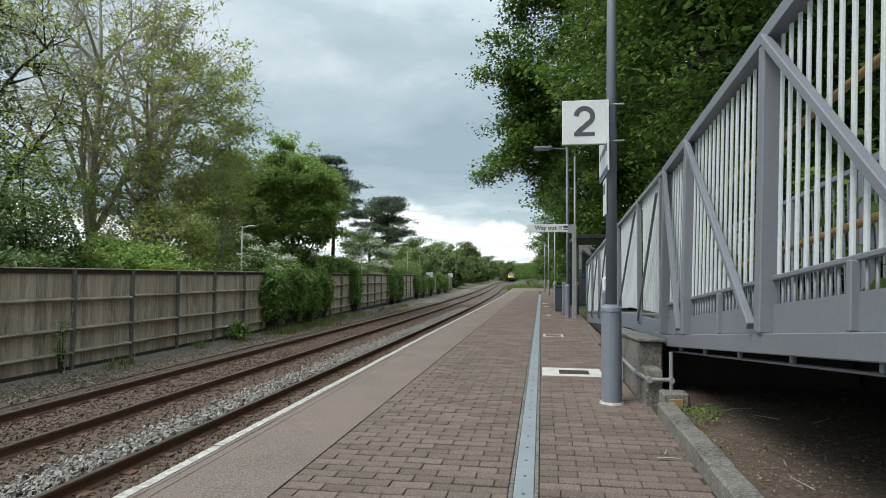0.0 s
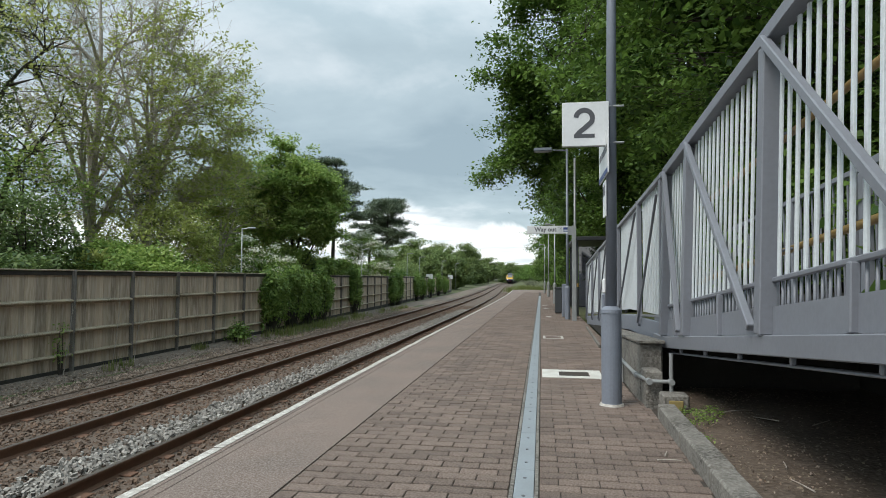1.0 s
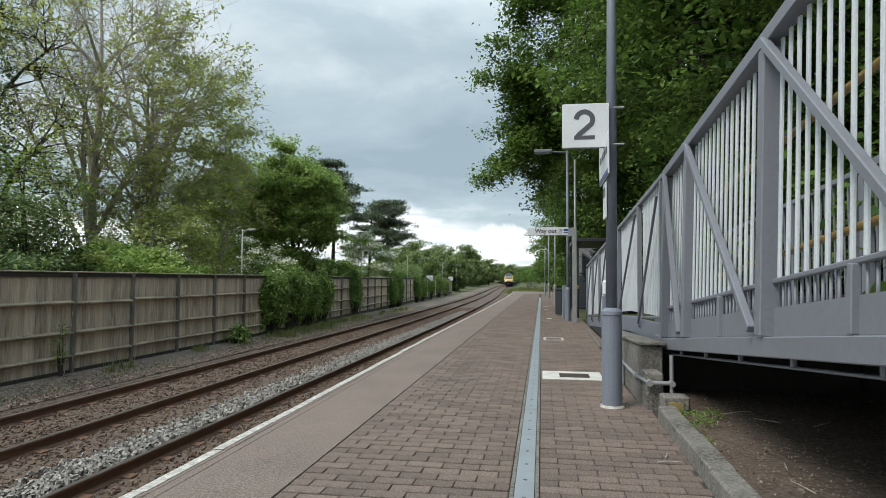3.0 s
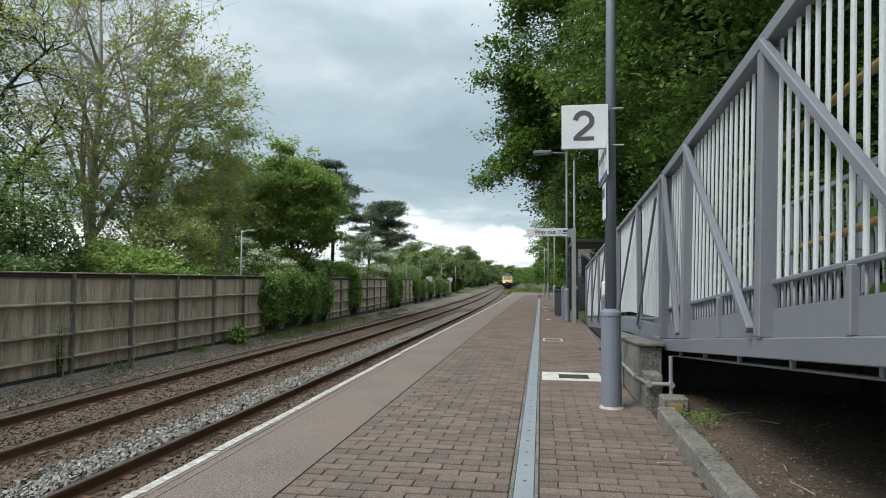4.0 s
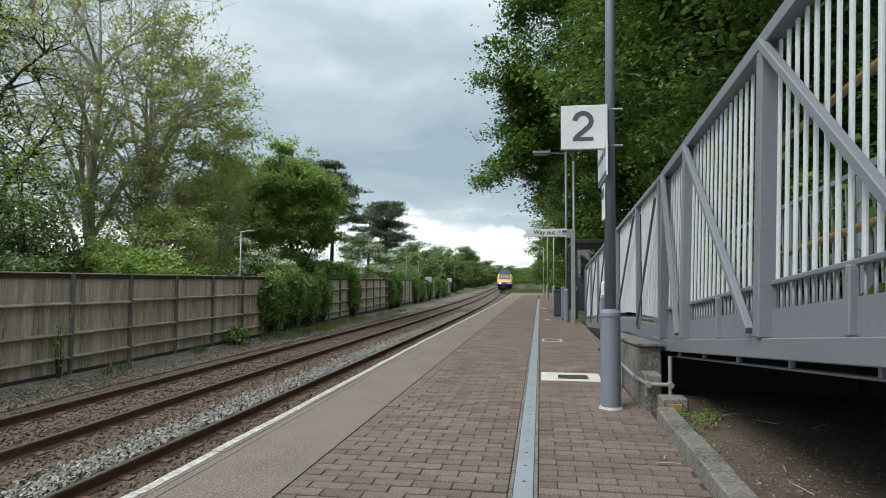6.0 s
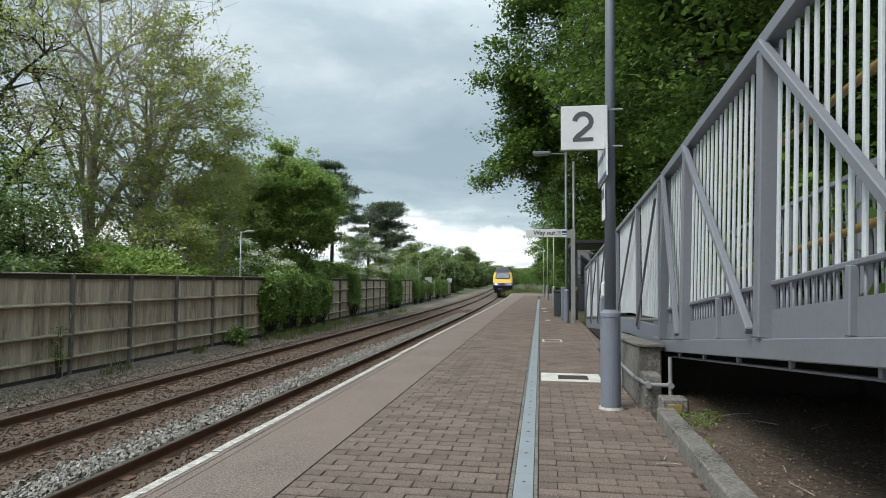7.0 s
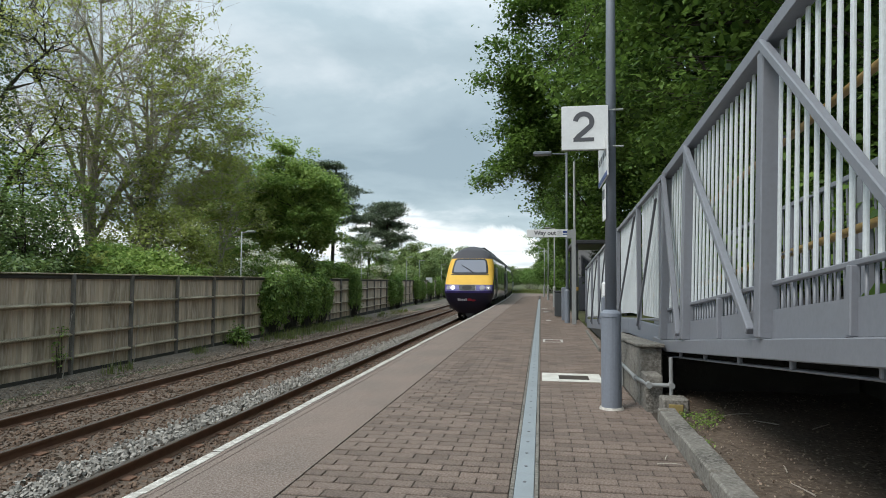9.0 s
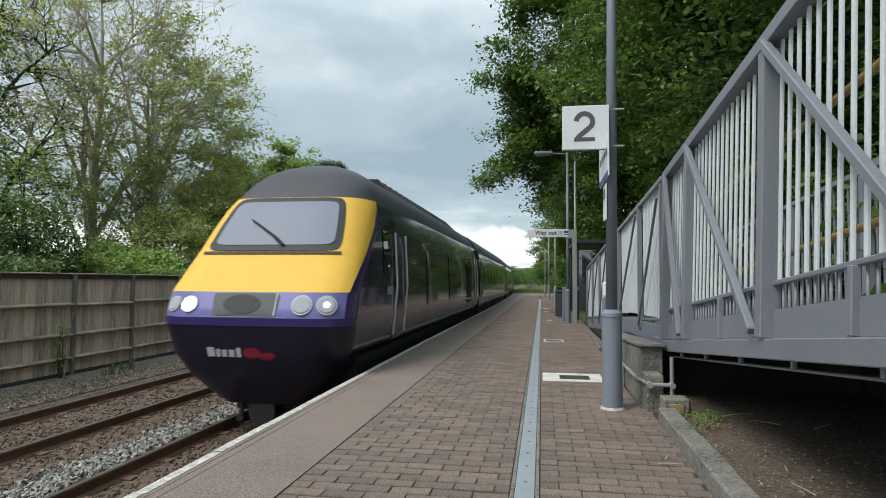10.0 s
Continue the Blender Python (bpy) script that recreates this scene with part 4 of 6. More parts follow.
def build_fence_signs():
    for y in (65.0, 86.0):
        s = thing("fence_sign", "small white notice board on the fence", "sign", "fence notices", at=(fence_x(y) + 0.14, y, 1.15))
        bm = B()
        box(bm, -0.35, 0.35, -0.01, 0.01, 0, 0.55, 0.004)
        part("board", bm, M_SIGN, s)
        bm = B()
        box(bm, -0.03, 0.03, 0.011, 0.05, -1.9, 0.5)
        part("post", bm, M_LIGHTPOLE, s)


build_fence_signs()


# ---- the train ----
OUTLINE = ((0.34, 0.66), (0.50, 0.86), (0.75, 1.09), (1.05, 1.27), (1.45, 1.37), (1.95, 1.37), (2.5, 1.355), (2.95, 1.32), (3.25, 1.26), (3.45, 1.18), (3.68, 1.06), (3.92, 0.86), (4.12, 0.52), (4.22, 0.0))
NOSE = ((0.34, 0.50), (0.50, 0.38), (0.75, 0.22), (1.05, 0.10), (1.45, 0.02), (1.62, 0.0), (1.95, 0.14), (2.5, 0.70), (2.95, 1.08), (3.25, 1.33), (3.45, 1.52), (3.68, 1.76), (3.92, 2.06), (4.12, 2.5), (4.22, 3.1))


def along(table, z):
    for (z0, a), (z1, b) in zip(table, table[1:]):
        if z <= z1:
            return a + (b - a) * max(0.0, (z - z0)) / (z1 - z0)
    return table[-1][1]


def skin(s, z, out=0.0):
    """A point of the power car's nose: s from -1 to 1 across the front, beyond that along the flank."""
    w, y = along(OUTLINE, z), along(NOSE, z)
    a = min(1.0, abs(s))
    x = math.copysign(w * (a - 0.03 * a ** 6), s)
    y += 0.05 * a ** 2 + (0.2 + 0.2 * min(1.0, max(0.0, (z - 1.95) / 1.4))) * a ** 7
    if abs(s) > 1:
        y += (abs(s) - 1) * 1.5
        x = math.copysign(w * min(1.0, 0.97 + (abs(s) - 1) * 0.3), s)
    ny = -1 if abs(s) < 1 else -0.4
    return (x + math.copysign(out * (0.25 if abs(s) < 0.9 else 0.9), s) * (abs(s) > 0.5), y + ny * out, z + 0.15 * out)


def patch(name, s0, s1, z0, z1, mat, parent, label="", out=0.0, ns=20, nz=10, shape=None, smooth=True):
    """A piece of the nose's skin."""
    verts, faces = [], []
    for j in range(nz + 1):
        for i in range(ns + 1):
            u, v = i / ns, j / nz
            s, z = s0 + (s1 - s0) * u, z0 + (z1 - z0) * v
            if shape:
                s, z = shape(u, v)
            verts.append(skin(s, z, out))
    n = ns + 1
    for j in range(nz):
        for i in range(ns):
            faces.append((j * n + i, j * n + i + 1, (j + 1) * n + i + 1, (j + 1) * n + i))
    ob = mesh_object(name, verts, faces, mat, smooth)
    return attach(ob, parent, label)


def rows_between(z0, z1):
    zs = sorted({z0, z1} | {z for z, _ in OUTLINE if z0 < z < z1})
    return [(z, along(OUTLINE, z)) for z in zs]


def side_skin(name, z0, z1, y0, y1, mat, parent, label="", start=None):
    for s in (1, -1):
        verts, faces = [], []
        rows = rows_between(z0, z1)
        for z, w in rows:
            a = start(z) if start else y0
            verts += [(s * w, a, z), (s * w, y1, z)]
        for k in range(len(rows) - 1):
            q = (2 * k, 2 * k + 1, 2 * k + 3, 2 * k + 2)
            faces.append(q if s > 0 else q[::-1])
        attach(mesh_object(name, verts, faces, mat, True), parent, label)


def wheelset(parent, y):
    for dy in (-1.3, 1.3):
        for s in (-1, 1):
            bm = B()
            tube(bm, (s * 0.69, y + dy, 0.46), (s * 0.81, y + dy, 0.46), 0.46, seg=24)
            part("wheel", bm, M_BLACK, parent)
    bm = B()
    for s in (-1, 1):
        box(bm, s * 1.0 - 0.09, s * 1.0 + 0.09, y - 2.0, y + 2.0, 0.5, 0.78, 0.04)
    box(bm, -0.9, 0.9, y - 0.3, y + 0.3, 0.45, 0.8)
    part("bogie_frame", bm, M_BLACK, parent)


def lamp_disc(name, s, z, r, mat, parent, spot=None):
    c = Vector(skin(s, z, 0.0))
    a, b = Vector(skin(s + 0.05, z)) - Vector(skin(s - 0.05, z)), Vector(skin(s, z + 0.05)) - Vector(skin(s, z - 0.05))
    n = b.cross(a).normalized()
    if n.y > 0:
        n = -n
    bm = B()
    tube(bm, c - n * 0.02, c + n * 0.018, r + 0.02, r + 0.015, 20)
    ring = part(name, bm, M_GREYBAR, parent)
    bm = B()
    tube(bm, c + n * 0.017, c + n * 0.03, r, r * 0.85, 20)
    part("lens", bm, mat, ring)
    if spot:
        bm = B()
        tube(bm, c + n * 0.028, c + n * 0.036, r * 0.4, r * 0.34, 14)
        part("bulb", bm, spot, ring, "glowing lamp behind the lens")


def build_power_car():
    car = thing("power_car", "high-speed diesel power car with yellow nose and dark navy body", "train", "the train")
    L = 17.6

    def edge(z):
        return skin(1.22, z)[1]

    patch("nose_valance", -1.22, 1.22, 0.34, 1.58, M_VALANCE, car, "dark blue-black lower nose", nz=12)
    patch("bumper_strip", -1.2, 1.2, 1.47, 1.575, M_VIOLET, car, "violet-blue strip below the lamps", out=0.012, nz=2)
    patch("lamp_band", -0.985, 0.985, 1.58, 1.93, M_LILAC, car, "violet-grey band that holds the lamps", nz=5)

    def lim(v):
        return 1.005 + 0.17 * v

    patch("nose_panel", 0, 0, 1.93, 3.42, M_YELLOW, car, "bright yellow front panel", nz=16, ns=30, shape=lambda u, v: ((2 * u - 1) * lim(v), 1.93 + 1.49 * v))
    for s in (1, -1):
        patch("corner", 0, 0, 1.93, 3.42, M_VIOLET, car, nz=12, ns=4, shape=lambda u, v: (s * (lim(v) + (1.22 - lim(v)) * u), 1.93 + 1.49 * v))
        patch("lower_corner", s * 0.985, s * 1.22, 1.58, 1.93, M_VIOLET, car, nz=4, ns=6)
    patch("roof_dome", -1.22, 1.22, 3.42, 4.22, M_ROOF, car, "dark grey rounded roof front", nz=10)
    side_skin("side_panel", 0.98, 3.42, 0, L, M_NAVY, car, "glossy dark navy side", start=edge)
    side_skin("skirt", 0.72, 0.98, 0, L, M_BLACK, car, "black lower side", start=edge)
    verts, faces = [], []
    rows = rows_between(3.42, 4.22)
    pts = [(w, z) for z, w in rows] + [(-w, z) for z, w in rows[::-1] if w > 0]
    for k, fy in enumerate((0, 1)):
        for x, z in pts:
            verts.append((x, edge(z) if fy == 0 else L, z))
    n = len(pts)
    faces = [(i, n + i, n + i + 1, i + 1) for i in range(n - 1)]
    attach(mesh_object("roof", verts, faces, M_ROOF, True), car, "dark grey roof")
    bm = B()
    box(bm, -1.2, 1.2, 1.2, L - 0.1, 0.55, 0.98)
    part("underframe", bm, M_BLACK, car)
    bm = B()
    box(bm, -1.33, 1.33, L - 0.02, L, 0.7, 3.4)
    part("end_wall", bm, M_BLACK, car)

    def rounded(s0, s1, z0, z1, r=0.12, narrow=0.0):
        def f(u, v):
            cu, cv = 2 * u - 1, 2 * v - 1
            k = (abs(cu) ** 12 + abs(cv) ** 12) ** (1 / 12)
            m = max(abs(cu), abs(cv))
            g = m / k if k > 0 else 1
            a, b = cu * g, cv * g
            half = (s1 - s0) / 2 * (1 - narrow * (b + 1) / 2)
            return (s0 + s1) / 2 + a * half, (z0 + z1) / 2 + b * (z1 - z0) / 2
        return f

    frame_ob = patch("windscreen_frame", 0, 0, 0, 0, M_RUBBER, car, "black rubber frame", out=0.016, shape=rounded(-0.78, 0.78, 2.53, 3.41, narrow=0.06), nz=14)
    patch("windscreen", 0, 0, 0, 0, M_SCREEN, frame_ob, "pale reflecting windscreen", out=0.026, shape=rounded(-0.70, 0.70, 2.615, 3.335, narrow=0.06), nz=14)
    patch("sill_strip", -0.80, 0.80, 2.475, 2.515, M_RUBBER, car, out=0.02, nz=1)
    a, b, c = Vector(skin(-0.36, 3.02, 0.05)), Vector(skin(0.0, 2.75, 0.06)), Vector(skin(0.14, 2.61, 0.05))
    bm = B()
    bar(bm, a, b, 0.03, 0.012)
    bar(bm, b, c, 0.045, 0.02)
    part("wiper", bm, M_RUBBER, car)
    grille = patch("grille", 0, 0, 0, 0, M_BIN, car, "dark grey horn panel", out=0.010, shape=rounded(-0.36, 0.30, 1.61, 1.915, narrow=-0.08), nz=6)

    def oval(s0, z0, a, b):
        def f(u, v):
            r, t = v, 6.28318 * u
            return s0 + a * r * math.cos(t), z0 + b * r * math.sin(t)
        return f

    patch("horn_opening", 0, 0, 0, 0, M_RUBBER, grille, "black oval horn opening", out=0.016, shape=oval(-0.06, 1.765, 0.2, 0.13), nz=3, ns=24)
    patch("panel_border", 0.285, 0.297, 1.615, 1.91, M_GREYBAR, grille, out=0.015, ns=1, nz=4)
    patch("panel_edge", -0.48, 0.42, 1.592, 1.602, M_GREYBAR, car, out=0.014, nz=1)
    lamp_disc("headlamp", -0.635, 1.755, 0.11, M_LAMP_ON, car)
    lamp_disc("headlamp", -0.83, 1.755, 0.10, M_LAMP_OFF, car)
    lamp_disc("headlamp", 0.56, 1.755, 0.13, M_LAMP_OFF, car)
    lamp_disc("headlamp", 0.805, 1.755, 0.125, M_LAMP_OFF, car, M_LAMP_DIM)
    # plain mark on the nose: pale bars and two red shapes
    for k, (s, w, h) in enumerate(((-0.42, 0.06, 0.13), (-0.335, 0.03, 0.11), (-0.265, 0.04, 0.10), (-0.18, 0.045, 0.10), (-0.10, 0.035, 0.13))):
        patch("pale_mark", s - w / 1.4, s + w / 1.4, 1.04, 1.04 + h, M_GREYBAR, car, out=0.012, ns=2, nz=2)
    patch("red_mark", 0, 0, 0, 0, M_RED, car, out=0.012, shape=oval(0.05, 1.10, 0.10, 0.075), nz=2, ns=20)
    patch("red_mark", 0, 0, 0, 0, M_RED, car, out=0.012, shape=oval(0.22, 1.06, 0.09, 0.055), nz=2, ns=20)
    bm = B()
    box(bm, -0.34, -0.28, 0.55, 0.60, 0.12, 0.42, 0.012)
    tube(bm, (-0.31, 0.50, 0.13), (-0.31, 0.62, 0.13), 0.05, seg=12)
    part("coupling", bm, M_BLACK, car, "black coupling hook")
    bm = B()
    tube(bm, (0.02, 0.50, 0.24), (0.02, 0.9, 0.24), 0.2, 0.2, 18)
    part("buffer_drum", bm, M_BLACK, car)
    bm = B()
    box(bm, -0.5, 0.5, 0.75, 1.0, 0.2, 0.42, 0.03)
    part("snow_plough", bm, M_BLACK, car)
    for s in (1, -1):
        x = s * 1.36
        def on(z, out=0.012):
            return s * (along(OUTLINE, z) + out)
        # cab side window, door and its handrails
        for name, ya, yb, z0, z1, mat in (("cab_window", 2.12, 2.66, 2.2, 2.95, M_DARKGLASS), ("cab_door", 2.95, 3.6, 1.05, 3.15, M_NAVY), ("louvre_panel", 13.6, 14.9, 1.35, 2.75, M_BLACK), ("engine_door", 6.0, 7.4, 1.2, 2.8, M_NAVY), ("engine_door", 9.4, 11.0, 1.2, 2.8, M_NAVY), ("rear_door", 16.0, 16.7, 1.05, 3.1, M_NAVY)):
            verts = []
            zs = [z0 + (z1 - z0) * k / 4 for k in range(5)]
            for z in zs:
                verts += [(on(z), ya, z), (on(z), yb, z)]
            faces = [((2 * k, 2 * k + 1, 2 * k + 3, 2 * k + 2) if s > 0 else (2 * k + 2, 2 * k + 3, 2 * k + 1, 2 * k)) for k in range(4)]
            p = attach(mesh_object(name, verts, faces, mat), car)
            if name == "louvre_panel":
                for k in range(11):
                    bm = B()
                    z = z0 + 0.06 + k * 0.122
                    box(bm, min(on(z), on(z, 0.05)), max(on(z), on(z, 0.05)), ya, yb, z, z + 0.05)
                    part("slat", bm, M_ROOF, p)
        for y in (2.86, 3.69, 15.92, 16.78):
            bm = B()
            tube(bm, (on(1.15, 0.05), y, 1.15), (on(2.0, 0.05), y, 2.0), 0.02, seg=8)
            tube(bm, (on(2.0, 0.05), y, 2.0), (on(2.95, 0.05), y, 2.95), 0.02, seg=8)
            part("handrail", bm, M_HANDRAIL, car, "pale vertical handrail")
        bm = B()
        for k in range(4):
            box(bm, min(on(1.95), on(1.95, 0.014)), max(on(1.95), on(1.95, 0.014)), 2.32 + 0.1 * k, 2.39 + 0.1 * k, 1.86, 2.0)
        part("number_bars", bm, M_GREYBAR, car, "pale bars in place of the number")
    bm = B()
    for k in range(18):
        box(bm, -0.9, 0.9, 4.6 + k * 0.55, 4.9 + k * 0.55, 3.84, 4.23, 0.03)
    for v in bm.verts:
        if v.co.z > 4.0 and abs(v.co.x) > 0.4:
            v.co.x *= 0.62
    part("roof_grille", bm, M_BLACK, car, "black ribbed roof grilles")
    bm = B()
    for s in (-1, 1):
        bar(bm, (s * 1.13, 3.9, 3.46), (s * 1.13, L, 3.46), 0.03, 0.03)
    part("gutter", bm, M_GREYBAR, car)
    wheelset(car, 3.6)
    wheelset(car, 13.9)
    return car


def build_coach():
    c = thing("coach", "long dark coach with a strip of dark windows", "train coach", "the train")
    L = 22.6
    side_skin("side_panel", 0.98, 3.30, 0.25, L, M_MAROON, c, "glossy dark side")
    side_skin("skirt", 0.65, 0.98, 0.25, L, M_BLACK, c)
    verts = []
    rows = rows_between(3.30, 3.98)
    pts = [(w, z) for z, w in rows] + [(-w, z) for z, w in rows[::-1]]
    for y in (0.25, L):
        verts += [(x, y, z) for x, z in pts]
    n = len(pts)
    attach(mesh_object("roof", verts, [(i, n + i, n + i + 1, i + 1) for i in range(n - 1)], M_ROOF, True), c, "dull grey roof")
    bm = B()
    box(bm, -1.2, 1.2, 0.3, L - 0.05, 0.5, 0.98)
    part("underframe", bm, M_BLACK, c)
    for y in (0.25, L - 0.03):
        bm = B()
        box(bm, -1.31, 1.31, y, y + 0.03, 0.7, 3.3)
        part("end_wall", bm, M_BLACK, c)
    bm = B()
    box(bm, -0.6, 0.6, -0.15, 0.25, 1.1, 3.1)
    part("gangway", bm, M_RUBBER, c, "black rubber gangway")
    for s in (1, -1):
        for k in range(8):
            ya = 2.6 + k * 2.25
            verts = []
            for z in (1.95, 2.35, 2.75):
                x = s * (along(OUTLINE, z) + 0.01)
                verts += [(x, ya, z), (x, ya + 1.75, z)]
            faces = [((2 * j, 2 * j + 1, 2 * j + 3, 2 * j + 2) if s > 0 else (2 * j + 2, 2 * j + 3, 2 * j + 1, 2 * j)) for j in range(2)]
            attach(mesh_object("window", verts, faces, M_DARKGLASS), c)
        for ya in (0.9, L - 1.7):
            verts = []
            for z in (1.0, 1.6, 2.2, 3.0):
                x = s * (along(OUTLINE, z) + 0.014)
                verts += [(x, ya, z), (x, ya + 0.8, z)]
            faces = [((2 * j, 2 * j + 1, 2 * j + 3, 2 * j + 2) if s > 0 else (2 * j + 2, 2 * j + 3, 2 * j + 1, 2 * j)) for j in range(3)]
            attach(mesh_object("door", verts, faces, M_VALANCE), c)
            bm = B()
            x = s * (along(OUTLINE, 1.8) + 0.03)
            tube(bm, (x, ya - 0.1, 1.2), (x, ya - 0.1, 2.1), 0.018, seg=6)
            part("handrail", bm, M_HANDRAIL, c)
    wheelset(c, 3.4)
    wheelset(c, 19.2)
    return c


POWER = build_power_car()
COACHES = [build_coach()]
for k in range(6):
    COACHES.append(copy_thing(COACHES[0], pose(0, 0, 0)))

SPEED, LAST = 26.0, 7.82


def on_line(y):
    return Vector((TRACK_X - bend(y), y, RAIL_Z))


def car_pose(y, a, b):
    """The pose of a vehicle whose front is at y and whose bogies are a and b behind it."""
    p, q = on_line(y + a), on_line(y + b)
    d = (q - p).normalized()
    turn = math.degrees(math.atan2(-d.x, d.y))
    o = p - d * a
    return pose(o.x, o.y, o.z, 0, 0, turn)


def nose_at(t):
    return LAST + SPEED * (10 - t)


def motions():
    times = [k * 0.5 for k in range(21)]
    walk(POWER, [(t, car_pose(nose_at(t), 3.6, 13.9)) for t in times])
    for k, c in enumerate(COACHES):
        back = 17.75 + 22.85 * k
        walk(c, [(t, car_pose(nose_at(t) + back, 3.4, 19.2)) for t in times])


# ---- trees and plants ----
def leaf_cloud(name, centres, spread, count, size, mat, rng, droop=0.25, aspect=0.62, up=0.8):
    """Leaves scattered round centres: bent four-cornered blades in one mesh."""
    centres = np.asarray(centres, float)
    n = len(centres) * count
    c = np.repeat(centres, count, axis=0)
    sp = np.asarray(spread, float) if np.ndim(spread) else np.array([spread * 1.15, spread * 1.15, spread * 0.55])
    c = c + rng.normal(size=(n, 3)) * sp
    nrm = rng.normal(size=(n, 3))
    nrm[:, 2] = np.abs(nrm[:, 2]) + up
    nrm /= np.linalg.norm(nrm, axis=1)[:, None]
    d = rng.normal(size=(n, 3))
    d -= (d * nrm).sum(1)[:, None] * nrm
    d /= np.linalg.norm(d, axis=1)[:, None]
    d[:, 2] -= droop
    w = np.cross(nrm, d)
    w /= np.linalg.norm(w, axis=1)[:, None]
    L = (size * (0.6 + 0.8 * rng.random(n)))[:, None]
    W = L * aspect * 0.5
    v = np.stack([c, c + d * L * 0.45 + w * W + nrm * W * 0.25, c + d * L, c + d * L * 0.45 - w * W + nrm * W * 0.25], axis=1)
    me = bpy.data.meshes.new(name)
    me.vertices.add(4 * n)
    me.vertices.foreach_set("co", v.reshape(-1).astype(np.float32))
    me.loops.add(4 * n)
    me.loops.foreach_set("vertex_index", np.arange(4 * n, dtype=np.int32))
    me.polygons.add(n)
    me.polygons.foreach_set("loop_start", np.arange(0, 4 * n, 4, dtype=np.int32))
    me.materials.append(mat)
    me.update(calc_edges=True)
    return new(name, me)


def limbs(name, segs, mat, sides=5):
    """Tapered limbs from segments (p, q, r0, r1)."""
    verts, faces = [], []
    for p, q, r0, r1 in segs:
        p, q = Vector(p), Vector(q)
        d = (q - p)
        if d.length < 1e-4:
            continue
        d.normalize()
        a = d.orthogonal().normalized()
        b = d.cross(a)
        k = len(verts)
        n = sides if r0 > 0.03 else 3
        for o, r in ((p, r0), (q, r1)):
            for i in range(n):
                t = 6.28318 * i / n
                verts.append(o + (a * math.cos(t) + b * math.sin(t)) * r)
        for i in range(n):
            j = (i + 1) % n
            faces.append((k + i, k + j, k + n + j, k + n + i))
    return mesh_object(name, verts, faces, mat, True)


def curve_to(p, q, r0, r1, rng, segs, bow=0.12, n=4):
    p, q = np.array(p, float), np.array(q, float)
    l = np.linalg.norm(q - p)
    mid = rng.normal(size=3) * bow * l * 0.6
    mid[2] += bow * l
    last, pts = p, [p]
    for k in range(1, n + 1):
        t = k / n
        x = p + (q - p) * t + mid * 4 * t * (1 - t) * 0.5
        ra, rb = r0 + (r1 - r0) * (k - 1) / n, r0 + (r1 - r0) * t
        segs.append((last, x, ra, rb))
        pts.append(x)
        last = x
    return pts


